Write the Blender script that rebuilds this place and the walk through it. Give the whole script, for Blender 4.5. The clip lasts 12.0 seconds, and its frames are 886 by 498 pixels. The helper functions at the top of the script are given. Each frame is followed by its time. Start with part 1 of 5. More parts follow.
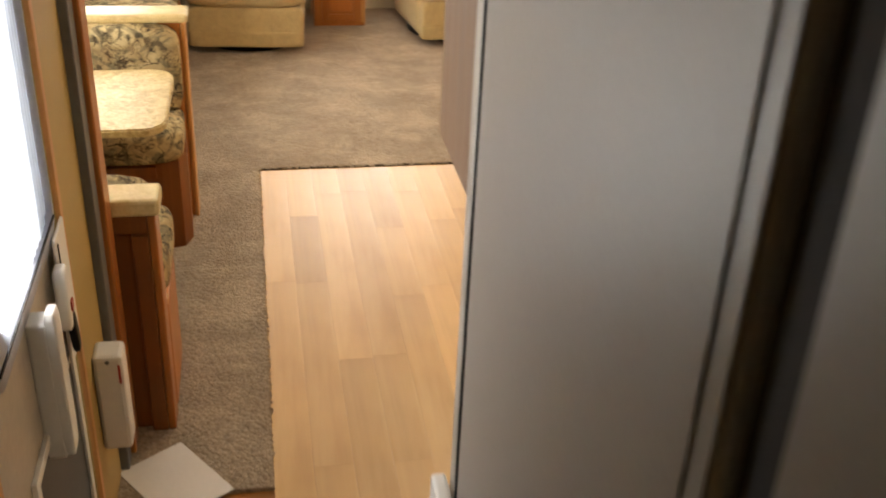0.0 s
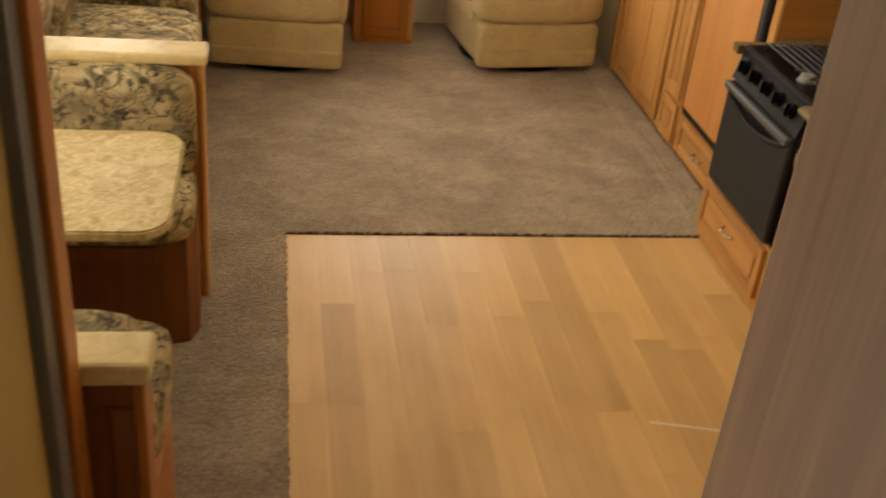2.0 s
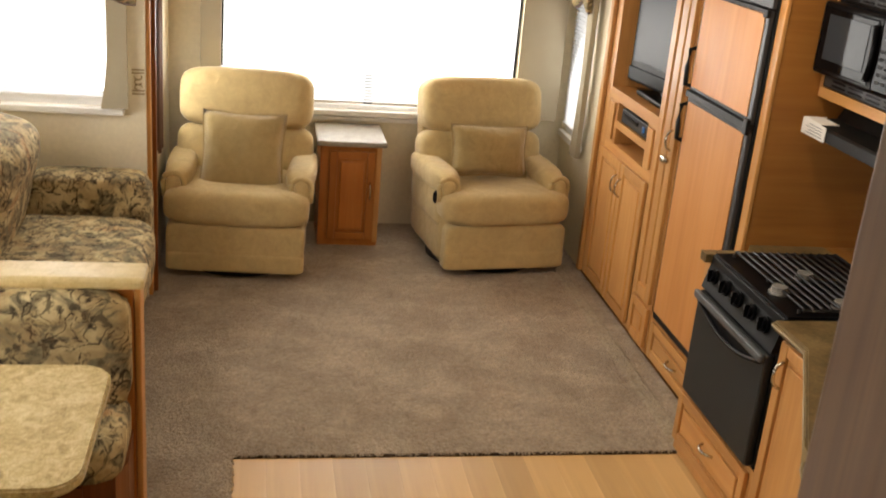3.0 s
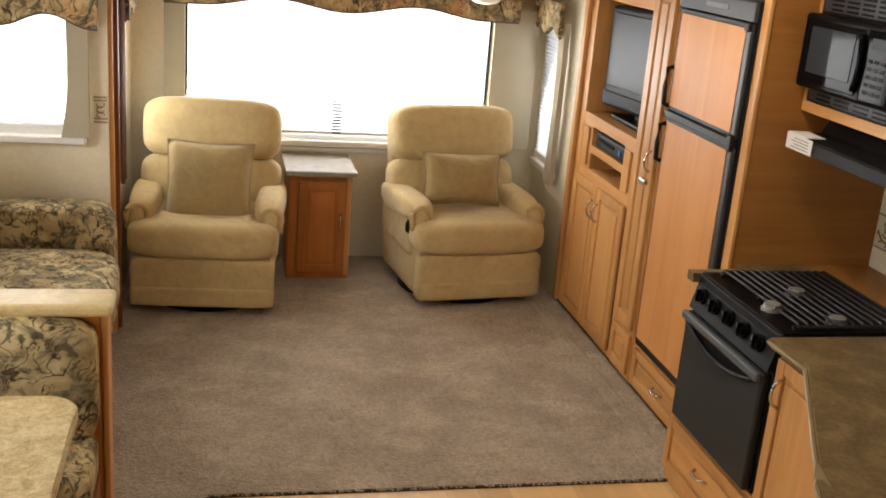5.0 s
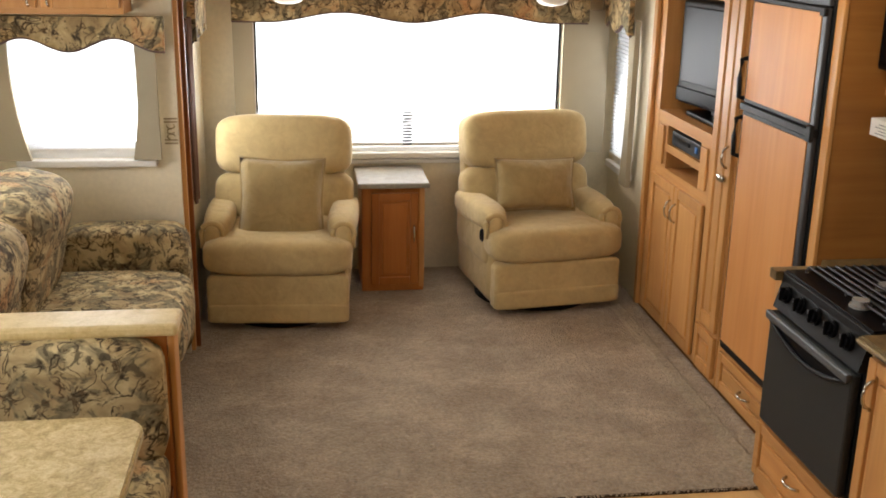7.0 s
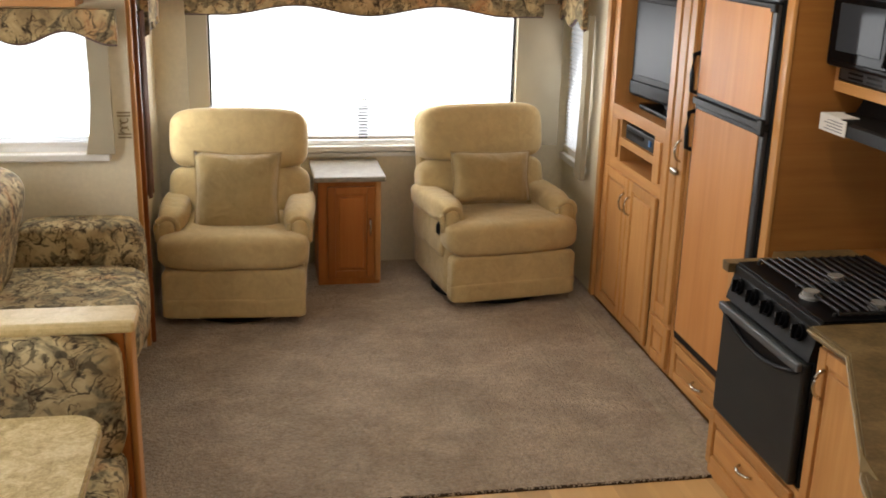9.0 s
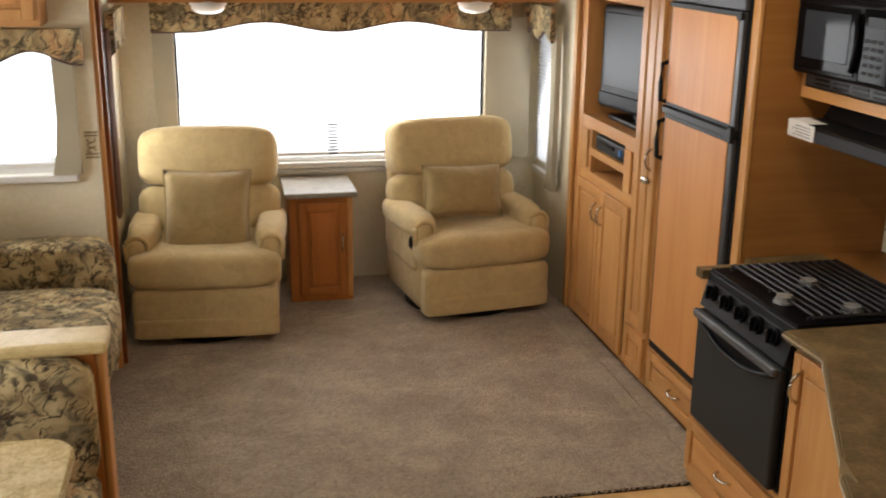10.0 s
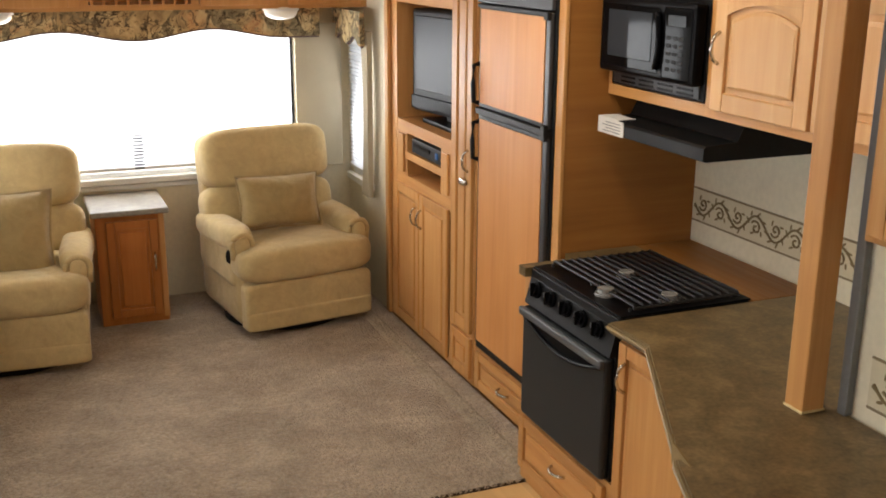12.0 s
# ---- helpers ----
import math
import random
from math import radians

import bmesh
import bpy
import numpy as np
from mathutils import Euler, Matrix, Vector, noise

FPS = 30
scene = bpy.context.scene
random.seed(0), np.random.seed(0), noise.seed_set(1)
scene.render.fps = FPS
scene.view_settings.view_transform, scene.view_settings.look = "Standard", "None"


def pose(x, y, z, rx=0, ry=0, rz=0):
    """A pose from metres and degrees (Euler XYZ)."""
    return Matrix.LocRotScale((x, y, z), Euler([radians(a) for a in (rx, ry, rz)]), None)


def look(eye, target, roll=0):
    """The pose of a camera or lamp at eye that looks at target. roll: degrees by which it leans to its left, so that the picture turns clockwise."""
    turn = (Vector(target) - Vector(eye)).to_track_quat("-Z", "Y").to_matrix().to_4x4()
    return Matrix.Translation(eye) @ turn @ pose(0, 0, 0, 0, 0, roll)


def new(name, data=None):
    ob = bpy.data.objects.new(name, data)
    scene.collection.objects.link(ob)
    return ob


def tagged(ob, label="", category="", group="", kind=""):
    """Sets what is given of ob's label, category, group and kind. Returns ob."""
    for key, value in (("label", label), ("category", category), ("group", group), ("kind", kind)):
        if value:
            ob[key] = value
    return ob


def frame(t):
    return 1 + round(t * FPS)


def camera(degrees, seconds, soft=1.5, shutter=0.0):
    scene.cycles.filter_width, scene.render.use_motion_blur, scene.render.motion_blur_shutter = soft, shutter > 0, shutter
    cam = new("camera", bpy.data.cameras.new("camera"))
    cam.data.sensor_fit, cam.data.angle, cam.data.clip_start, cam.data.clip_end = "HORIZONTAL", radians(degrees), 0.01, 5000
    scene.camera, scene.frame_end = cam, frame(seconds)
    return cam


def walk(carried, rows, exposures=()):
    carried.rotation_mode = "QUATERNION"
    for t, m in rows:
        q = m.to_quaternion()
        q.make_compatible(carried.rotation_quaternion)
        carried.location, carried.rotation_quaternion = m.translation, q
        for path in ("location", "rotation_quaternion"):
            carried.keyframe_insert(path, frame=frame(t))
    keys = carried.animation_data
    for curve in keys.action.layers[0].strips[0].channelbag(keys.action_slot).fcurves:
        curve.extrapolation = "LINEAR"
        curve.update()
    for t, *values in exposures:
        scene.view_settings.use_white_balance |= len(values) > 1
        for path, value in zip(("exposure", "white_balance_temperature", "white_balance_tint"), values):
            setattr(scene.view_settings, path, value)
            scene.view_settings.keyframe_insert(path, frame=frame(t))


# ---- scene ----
cam = camera(46.0, 12.0, soft=1.8, shutter=0.5)
PATH = [
    (0, (0.0, -4.886, 2.236), (0.339, -3.168, 1.27), 2.7),
    (0.5, (0.037, -4.533, 2.175), (0.208, -2.787, 1.214), 3.4),
    (1, (0.031, -4.261, 2.134), (-0.011, -2.517, 1.156), 2.6),
    (1.5, (-0.004, -4.054, 2.147), (0.117, -2.324, 1.15), 2.3),
    (2, (-0.048, -3.827, 2.173), (0.273, -2.125, 1.174), 5.8),
    (2.5, (-0.004, -3.663, 2.203), (0.425, -1.952, 1.261), 10.4),
    (3, (0.068, -3.58, 2.209), (0.421, -1.735, 1.525), 5.1),
    (5, (0.026, -3.459, 2.085), (0.451, -1.599, 1.485), 4.7),
    (5.5, (0.103, -3.397, 2.07), (0.437, -1.538, 1.413), 0.8),
    (6, (0.145, -3.366, 2.053), (0.423, -1.511, 1.36), -1.8),
    (6.5, (0.126, -3.379, 2.053), (0.379, -1.483, 1.467), 0.7),
    (8.5, (0.078, -3.428, 2.075), (0.352, -1.543, 1.465), 1.5),
    (9, (0.089, -3.407, 2.068), (0.437, -1.532, 1.466), 1.5),
    (9.5, (0.108, -3.394, 2.05), (0.468, -1.519, 1.453), 1.3),
    (10, (0.083, -3.394, 2.055), (0.486, -1.52, 1.482), 0.7),
    (10.5, (0.063, -3.392, 2.061), (0.613, -1.54, 1.543), 0.3),
    (11, (0.079, -3.358, 2.052), (0.748, -1.536, 1.57), -0.1),
    (11.5, (0.082, -3.334, 2.033), (0.825, -1.554, 1.505), 1.0),
    (12, (0.082, -3.321, 2.038), (0.819, -1.547, 1.481), 0.4),
]
walk(cam, [(t, look(eye, target, roll)) for t, eye, target, roll in PATH],
     [(0, 0.58, 6950, 10), (0.5, 0.05, 7350, 10), (1, -0.12, 7200, 10), (1.5, -0.33, 7700, 10), (2, -0.18, 7900, 10), (2.5, -0.1, 7800, 10), (3, -0.13, 6800, 10), (5, -0.17, 6400, 10), (6.5, -0.24, 6350, 10), (8.5, -0.34, 6250, 10), (9.5, -0.38, 6250, 10), (11, -0.3, 6200, 10), (12, -0.17, 6250, 10)])

# ---- world and light ----
def area(name, loc, target, sx, sy, power, color=(1, 0.97, 0.93)):
    d = bpy.data.lights.new(name, "AREA")
    d.shape, d.size, d.size_y, d.energy, d.color = "RECTANGLE", sx, sy, power, color
    ob = new(name, d)
    ob.matrix_world = look(loc, target)
    return ob


world = bpy.data.worlds.new("sky")
scene.world = world
world.use_nodes = True
wn = world.node_tree.nodes
sky = wn.new("ShaderNodeTexSky")
sky.sky_type, sky.sun_disc = "NISHITA", False
sky.sun_elevation, sky.sun_rotation = radians(40), radians(120)
world.node_tree.links.new(sky.outputs[0], wn["Background"].inputs[0])
wn["Background"].inputs[1].default_value = 0.12

area("window_light_rear", (0.74, 2.86, 1.15), (0.74, 0, 0.9), 1.8, 0.8, 40)
area("window_light_slide", (-0.9, 1.57, 1.3), (-0.7, -1, 0.6), 0.45, 0.5, 9)
area("window_light_dinette", (-1.37, -1.2, 1.35), (2.6, -0.9, 1.15), 1.0, 0.6, 13.5)
area("window_light_sofa", (-1.37, 0.45, 1.35), (2.0, 0.6, 1.0), 0.9, 0.6, 13)
area("window_light_side", (2.03, 2.55, 1.1), (0.5, 2.0, 0.8), 0.35, 0.8, 3)
area("window_light_left_rear", (-0.5, 2.19, 1.15), (0.6, 2.1, 0.8), 0.38, 0.75, 5)
area("window_light_door", (-0.52, -2.93, 1.45), (1.5, -2.8, 1.2), 0.5, 0.6, 5.6, (0.97, 0.98, 1.0))
# two warm fill lamps, added under the ceiling without a known source
area("added_fill_living", (1.45, -0.25, 2.40), (1.45, -0.25, 0), 0.3, 0.3, 13, (1.0, 0.91, 0.74))
area("added_fill_kitchen", (0.85, -1.05, 2.40), (0.85, -1.05, 0), 0.3, 0.3, 4.5, (1.0, 0.91, 0.74))

# ---- materials ----
def srgb(h):
    v = [int(h[i:i + 2], 16) / 255 for i in (0, 2, 4)]
    return tuple((c / 12.92 if c <= 0.04045 else ((c + 0.055) / 1.055) ** 2.4) for c in v) + (1,)


def mat(name):
    m = bpy.data.materials.new(name)
    m.use_nodes = True
    nt = m.node_tree
    return m, nt, nt.nodes["Principled BSDF"]


def node(nt, kind, **vals):
    n = nt.nodes.new(kind)
    for k, v in vals.items():
        n.inputs[k].default_value = v
    return n


def ramp(nt, fac, stops):
    r = nt.nodes.new("ShaderNodeValToRGB")
    e = r.color_ramp.elements
    while len(e) < len(stops):
        e.new(0.5)
    for i, (p, c) in enumerate(stops):
        e[i].position, e[i].color = p, c
    nt.links.new(fac, r.inputs[0])
    return r.outputs[0]


def coords(nt, scale=(1, 1, 1), obj=True):
    tc = nt.nodes.new("ShaderNodeTexCoord")
    mp = nt.nodes.new("ShaderNodeMapping")
    mp.inputs["Scale"].default_value = scale
    nt.links.new(tc.outputs["Object" if obj else "Generated"], mp.inputs[0])
    return mp.outputs[0]


def bump(nt, b, height, strength, dist=0.01):
    n = node(nt, "ShaderNodeBump", Strength=strength, Distance=dist)
    nt.links.new(height, n.inputs["Height"])
    nt.links.new(n.outputs[0], b.inputs["Normal"])


def noise_tex(nt, vec, scale, detail=4.0, rough=0.55, distort=0.0):
    n = node(nt, "ShaderNodeTexNoise", Scale=scale, Detail=detail, Roughness=rough, Distortion=distort)
    nt.links.new(vec, n.inputs["Vector"])
    return n.outputs["Fac"]


def mixc(nt, fac, a, b, mode="MIX"):
    n = nt.nodes.new("ShaderNodeMix")
    n.data_type, n.blend_type = "RGBA", mode
    for sock, v in ((n.inputs[0], fac), (n.inputs[6], a), (n.inputs[7], b)):
        if isinstance(v, (int, float, tuple)):
            sock.default_value = v
        else:
            nt.links.new(v, sock)
    return n.outputs[2]


def plain(name, color, rough=0.5, metal=0.0, grain=60, amount=0.12, bumps=0.1, spec=0.5):
    """Paint, plastic, cloth: one colour, mottled at two scales, with fine relief."""
    m, nt, b = mat(name)
    v = coords(nt)
    n1, n2 = noise_tex(nt, v, grain), noise_tex(nt, v, 4)
    dark = tuple(c * (1 - amount) for c in color[:3]) + (1,)
    lite = tuple(min(1, c * (1 + amount)) for c in color[:3]) + (1,)
    c1 = ramp(nt, n1, [(0.3, dark), (0.7, lite)])
    c2 = ramp(nt, n2, [(0.3, dark), (0.7, lite)])
    nt.links.new(mixc(nt, 0.5, c1, c2), b.inputs["Base Color"])
    b.inputs["Roughness"].default_value, b.inputs["Metallic"].default_value = rough, metal
    b.inputs["Specular IOR Level"].default_value = spec
    if bumps:
        bump(nt, b, n1, bumps, 0.004)
    return m


def wood(name, dark, mid, lite, axis=2, rough=0.42, scale=1.0, vary=True, fine_mix=0.12, spec=0.3, spread=0.12):
    """Wood with grain along one axis."""
    m, nt, b = mat(name)
    s = [26 * scale] * 3
    s[axis] = 1.6 * scale
    v = coords(nt, tuple(s))
    fine = [110 * scale] * 3
    fine[axis] = 3 * scale
    vf = coords(nt, tuple(fine))
    g = noise_tex(nt, v, 1.0, 5, 0.6, 0.6)
    f = noise_tex(nt, vf, 1.0, 3, 0.6)
    big = noise_tex(nt, coords(nt), 2.2, 2)
    c = ramp(nt, g, [(0.12, dark), (0.5, mid), (0.9, lite)])
    c = mixc(nt, fine_mix, c, ramp(nt, f, [(0.3, dark), (0.7, lite)]))
    c = mixc(nt, 0.22, c, ramp(nt, big, [(0.3, dark), (0.7, lite)]))
    if vary:
        info = nt.nodes.new("ShaderNodeObjectInfo")
        hs = node(nt, "ShaderNodeHueSaturation")
        mr = node(nt, "ShaderNodeMapRange")
        mr.inputs[3].default_value, mr.inputs[4].default_value = 1 - spread, 1 + spread
        nt.links.new(info.outputs["Random"], mr.inputs[0])
        nt.links.new(mr.outputs[0], hs.inputs["Value"])
        nt.links.new(c, hs.inputs["Color"])
        c = hs.outputs[0]
    nt.links.new(c, b.inputs["Base Color"])
    nt.links.new(ramp(nt, f, [(0.3, (rough - 0.07,) * 3 + (1,)), (0.7, (rough + 0.1,) * 3 + (1,))]), b.inputs["Roughness"])
    b.inputs["Specular IOR Level"].default_value = spec
    bump(nt, b, f, 0.12, 0.002)
    return m


def cloth(name, color, pucker=0.35):
    """Napped upholstery: fine nap, soft brushed patches and shallow puckers."""
    m, nt, b = mat(name)
    v = coords(nt)
    fine, mid, big = noise_tex(nt, v, 320, 3), noise_tex(nt, v, 22, 3, 0.5, 0.8), noise_tex(nt, v, 6, 3, 0.5, 0.5)
    def tone(k):
        return tuple(min(1, c * k) for c in color[:3]) + (1,)
    c = ramp(nt, mid, [(0.35, tone(0.88)), (0.65, tone(1.1))])
    c = mixc(nt, 0.4, c, ramp(nt, big, [(0.35, tone(0.84)), (0.65, tone(1.14))]))
    c = mixc(nt, 0.2, c, ramp(nt, fine, [(0.35, tone(0.75)), (0.65, tone(1.2))]))
    nt.links.new(c, b.inputs["Base Color"])
    b.inputs["Roughness"].default_value, b.inputs["Specular IOR Level"].default_value = 0.95, 0.15
    b.inputs["Sheen Weight"].default_value = 0.2
    h = node(nt, "ShaderNodeMath")
    h.operation = "MULTIPLY_ADD"
    h.inputs[1].default_value = 0.08
    nt.links.new(fine, h.inputs[0])
    nt.links.new(noise_tex(nt, v, 9, 2, 0.4, 1.2), h.inputs[2])
    bump(nt, b, h.outputs[0], pucker, 0.03)
    return m


def carpet_material(name="carpet_pile", cols=("5c4b39", "ab957a", "e0cdb2"), worn=("86735c", "e4d2b6")):
    m, nt, b = mat(name)
    v = coords(nt)
    fine, mid, big = noise_tex(nt, v, 120, 5, 0.8), noise_tex(nt, v, 45, 4, 0.75), noise_tex(nt, v, 2.6, 5, 0.65)
    cell = node(nt, "ShaderNodeTexVoronoi", Scale=62.0)
    nt.links.new(v, cell.inputs["Vector"])
    tuft = cell.outputs["Distance"]
    brushed = noise_tex(nt, coords(nt, (1.0, 1.4, 1.0)), 3.0, 6, 0.75, 0.4)
    c = ramp(nt, fine, [(0.34, srgb(cols[0])), (0.5, srgb(cols[1])), (0.66, srgb(cols[2]))])
    c = mixc(nt, 0.4, c, ramp(nt, mid, [(0.3, srgb(cols[0])), (0.5, srgb(cols[1])), (0.7, srgb(cols[2]))]))
    c = mixc(nt, 0.25, c, ramp(nt, big, [(0.42, srgb(worn[0])), (0.6, srgb(worn[1]))]))
    c = mixc(nt, 0.24, c, ramp(nt, brushed, [(0.4, srgb(worn[0])), (0.52, srgb(cols[1])), (0.62, srgb(worn[1]))]))
    # shade between tufts painted in: colour darkens where the pile dips
    pit_shade = ramp(nt, tuft, [(0.5, (0, 0, 0, 1)), (0.9, (0.35, 0.35, 0.35, 1))])
    c = mixc(nt, pit_shade, c, srgb(cols[0]))
    nt.links.new(c, b.inputs["Base Color"])
    b.inputs["Roughness"].default_value, b.inputs["Specular IOR Level"].default_value = 1.0, 0.1
    b.inputs["Sheen Weight"].default_value = 0.25
    h = node(nt, "ShaderNodeMath")
    h.operation = "SUBTRACT"
    nt.links.new(fine, h.inputs[0])
    nt.links.new(tuft, h.inputs[1])
    bump(nt, b, h.outputs[0], 1.0, 0.012)
    return m


def floral_material():
    """Woven print: leaves and flowers in rust, slate and brown on a tan ground."""
    m, nt, b = mat("floral_cloth")
    v0 = coords(nt)
    wob = node(nt, "ShaderNodeTexNoise", Scale=7.0, Detail=2.0)
    nt.links.new(v0, wob.inputs["Vector"])
    mv = nt.nodes.new("ShaderNodeVectorMath")
    mv.operation = "MULTIPLY_ADD"
    mv.inputs[1].default_value = (0.08, 0.08, 0.08)
    nt.links.new(wob.outputs["Color"], mv.inputs[0])
    nt.links.new(v0, mv.inputs[2])
    v = mv.outputs[0]
    base = ramp(nt, noise_tex(nt, v, 9, 4, 0.6, 0.5), [(0.35, srgb("8b7857")), (0.5, srgb("b09b72")), (0.62, srgb("c6b48a"))])
    rust = ramp(nt, noise_tex(nt, v, 4.6, 2, 0.5, 0.8), [(0.56, (0, 0, 0, 1)), (0.66, (0.8, 0.8, 0.8, 1))])
    c = mixc(nt, rust, base, ramp(nt, noise_tex(nt, v, 26, 3, 0.5, 1.5), [(0.35, srgb("9a6d48")), (0.6, srgb("c09a6c"))]))
    slate = ramp(nt, noise_tex(nt, v, 8, 3, 0.55, 1.6), [(0.5, (0, 0, 0, 1)), (0.56, (0.9, 0.9, 0.9, 1))])
    c = mixc(nt, slate, c, ramp(nt, noise_tex(nt, v, 40, 3), [(0.35, srgb("574f3d")), (0.65, srgb("8d8265"))]))
    bud = ramp(nt, noise_tex(nt, v, 22, 4, 0.6, 1.0), [(0.57, (0, 0, 0, 1)), (0.62, (0.8, 0.8, 0.8, 1))])
    c = mixc(nt, bud, c, srgb("4c4536"))
    for scale, wide, dark, cover in ((7.0, 0.02, "3d3327", 0.45), (13.0, 0.022, "55442f", 0.5)):
        n = noise_tex(nt, v, scale, 2, 0.5, 1.8)
        vine = ramp(nt, n, [(0.47 - wide, (0, 0, 0, 1)), (0.48, (1, 1, 1, 1)), (0.49, (1, 1, 1, 1)), (0.49 + wide, (0, 0, 0, 1))])
        patch = ramp(nt, noise_tex(nt, v0, 7.0 + scale * 0.3, 3), [(cover, (0, 0, 0, 1)), (cover + 0.06, (1, 1, 1, 1))])
        c = mixc(nt, mixc(nt, 1.0, vine, patch, "MULTIPLY"), c, srgb(dark))
    nt.links.new(c, b.inputs["Base Color"])
    b.inputs["Roughness"].default_value, b.inputs["Specular IOR Level"].default_value = 0.9, 0.2
    bump(nt, b, noise_tex(nt, v0, 400, 2), 0.35, 0.003)
    return m


def mottled(name, cols, scale, rough, bumps=0.05, distort=0.6):
    m, nt, b = mat(name)
    v = coords(nt)
    a, f = noise_tex(nt, v, scale, 5, 0.65, distort), noise_tex(nt, v, scale * 7, 3, 0.6)
    n = len(cols) - 1
    c = ramp(nt, a, [(0.3 + 0.4 * i / n, srgb(k)) for i, k in enumerate(cols)])
    c = mixc(nt, 0.3, c, ramp(nt, f, [(0.35, srgb(cols[0])), (0.65, srgb(cols[-1]))]))
    nt.links.new(c, b.inputs["Base Color"])
    b.inputs["Roughness"].default_value = rough
    bump(nt, b, f, bumps, 0.002)
    return m


def glow(name, color, strength):
    m, nt, b = mat(name)
    b.inputs["Base Color"].default_value = (0, 0, 0, 1)
    b.inputs["Emission Color"].default_value, b.inputs["Emission Strength"].default_value = color, strength
    return m


def glass_material():
    m, nt, b = mat("window_glass")
    b.inputs["Base Color"].default_value = (0.95, 0.97, 0.97, 1)
    b.inputs["Transmission Weight"].default_value, b.inputs["Roughness"].default_value, b.inputs["IOR"].default_value = 1, 0.0, 1.1
    return m


def shade_material(name="shade_cloth", lets=(0.58, 0.585, 0.6, 1)):
    """Thin white cloth that lets daylight through."""
    m, nt, b = mat(name)
    b.inputs["Base Color"].default_value = (0.6, 0.6, 0.62, 1)
    b.inputs["Roughness"].default_value = 0.9
    t = nt.nodes.new("ShaderNodeBsdfTranslucent")
    t.inputs[0].default_value = lets
    mx = nt.nodes.new("ShaderNodeMixShader")
    mx.inputs[0].default_value = 0.65
    nt.links.new(b.outputs[0], mx.inputs[1])
    nt.links.new(t.outputs[0], mx.inputs[2])
    nt.links.new(mx.outputs[0], nt.nodes["Material Output"].inputs[0])
    return m


OAK_D, OAK_M, OAK_L = srgb("a46e3d"), srgb("c18b4f"), srgb("d5a569")
M_OAK = wood("oak_upright", OAK_D, OAK_M, OAK_L, 2)
M_OAK_Y = wood("oak_along", OAK_D, OAK_M, OAK_L, 1)
M_OAK_X = wood("oak_across", OAK_D, OAK_M, OAK_L, 0)
M_UPPER = wood("pale_oak_door", srgb("bd8850"), srgb("d0a068"), srgb("dfb682"), 2, 0.38, 0.8)
M_FRIDGE = wood("fridge_panel_oak", srgb("b4743c"), srgb("c98b50"), srgb("d99d62"), 2, 0.5, 0.6, True, 0.05, 0.2)
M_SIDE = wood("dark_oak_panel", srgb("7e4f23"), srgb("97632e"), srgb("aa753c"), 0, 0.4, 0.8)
M_CHERRY = wood("cherry_stained", srgb("8a5023"), srgb("a9672f"), srgb("bd7d42"), 2, 0.35, 0.7)
M_CHERRY_Y = wood("cherry_stained_along", srgb("7e4f23"), srgb("97632e"), srgb("aa753c"), 1, 0.4, 0.7)
M_DARKWOOD = wood("dark_stained_wood", srgb("5a3014"), srgb("77421a"), srgb("8e5424"), 2, 0.4)
M_PANEL = wood("hall_panel_wood", srgb("5c402d"), srgb("7c5e46"), srgb("967657"), 2, 0.5, 2.0, True, 0.4)
M_PLANK = wood("floor_plank_wood", srgb("a57f50"), srgb("bf9963"), srgb("d8b682"), 1, 0.36, 0.42, True, 0.08, 0.4, 0.15)
M_CARPET = carpet_material()
M_CARPET_EDGE = carpet_material("carpet_pile_laid_flat", ("6e5f4c", "ac997c", "dccbb0"), ("94836a", "cdbc9f"))
M_FLORAL = floral_material()
M_BEIGE = cloth("beige_microfibre", srgb("bea777"), 0.3)
M_PILLOW = cloth("tan_pillow_cloth", srgb("a28c60"), 0.55)
M_WALL = plain("cream_wallpaper", srgb("ddd3ba"), 0.75, 0, 40, 0.09, 0.1, 0.3)
M_CEIL = plain("white_ceiling_vinyl", srgb("d8d4ca"), 0.7, 0, 90, 0.04, 0.1)
M_WHITE = plain("white_plastic", srgb("dcdad6"), 0.4, 0, 40, 0.04, 0.03)
M_CREAMCAP = mottled("cream_laminate_cap", ["b59c66", "cdb682", "d8c492"], 14, 0.45)
M_TABLE = mottled("stone_laminate", ["8a7038", "bfa873", "dccca0"], 24, 0.35, 0.05, 1.2)
M_ETOP = mottled("grey_stone_laminate", ["6f685c", "878073", "9c9486"], 20, 0.35)
M_COUNTER = mottled("brown_stone_laminate", ["43351f", "665335", "8a7550"], 11, 0.35, 0.05, 0.25)
M_EDGEBAND = plain("tan_edge_band", srgb("85714c"), 0.4)
M_BLACK = plain("black_plastic", srgb("0f0f10"), 0.5, 0, 60, 0.2, 0.05, 0.25)
M_GLOSSBLACK = plain("black_gloss", srgb("0c0c0e"), 0.3, 0, 60, 0.1, 0.0, 0.06)
M_GLASSBLACK = plain("black_glass", srgb("0b0b0d"), 0.06, 0, 60, 0.1, 0.0, 0.05)
M_MWGLASS = plain("microwave_glass", srgb("303338"), 0.07, 0, 50, 0.05, 0.0, 0.06)
M_OVEN = plain("black_oven_glass", srgb("242627"), 0.4, 0, 60, 0.06, 0.0, 0.3)
M_RAIL = plain("grey_oven_rail", srgb("55575a"), 0.4, 0.3, 60, 0.08, 0.03)
M_GREYMETAL = plain("grey_trim_metal", srgb("6a6a6c"), 0.45, 0.3, 60, 0.1, 0.03)
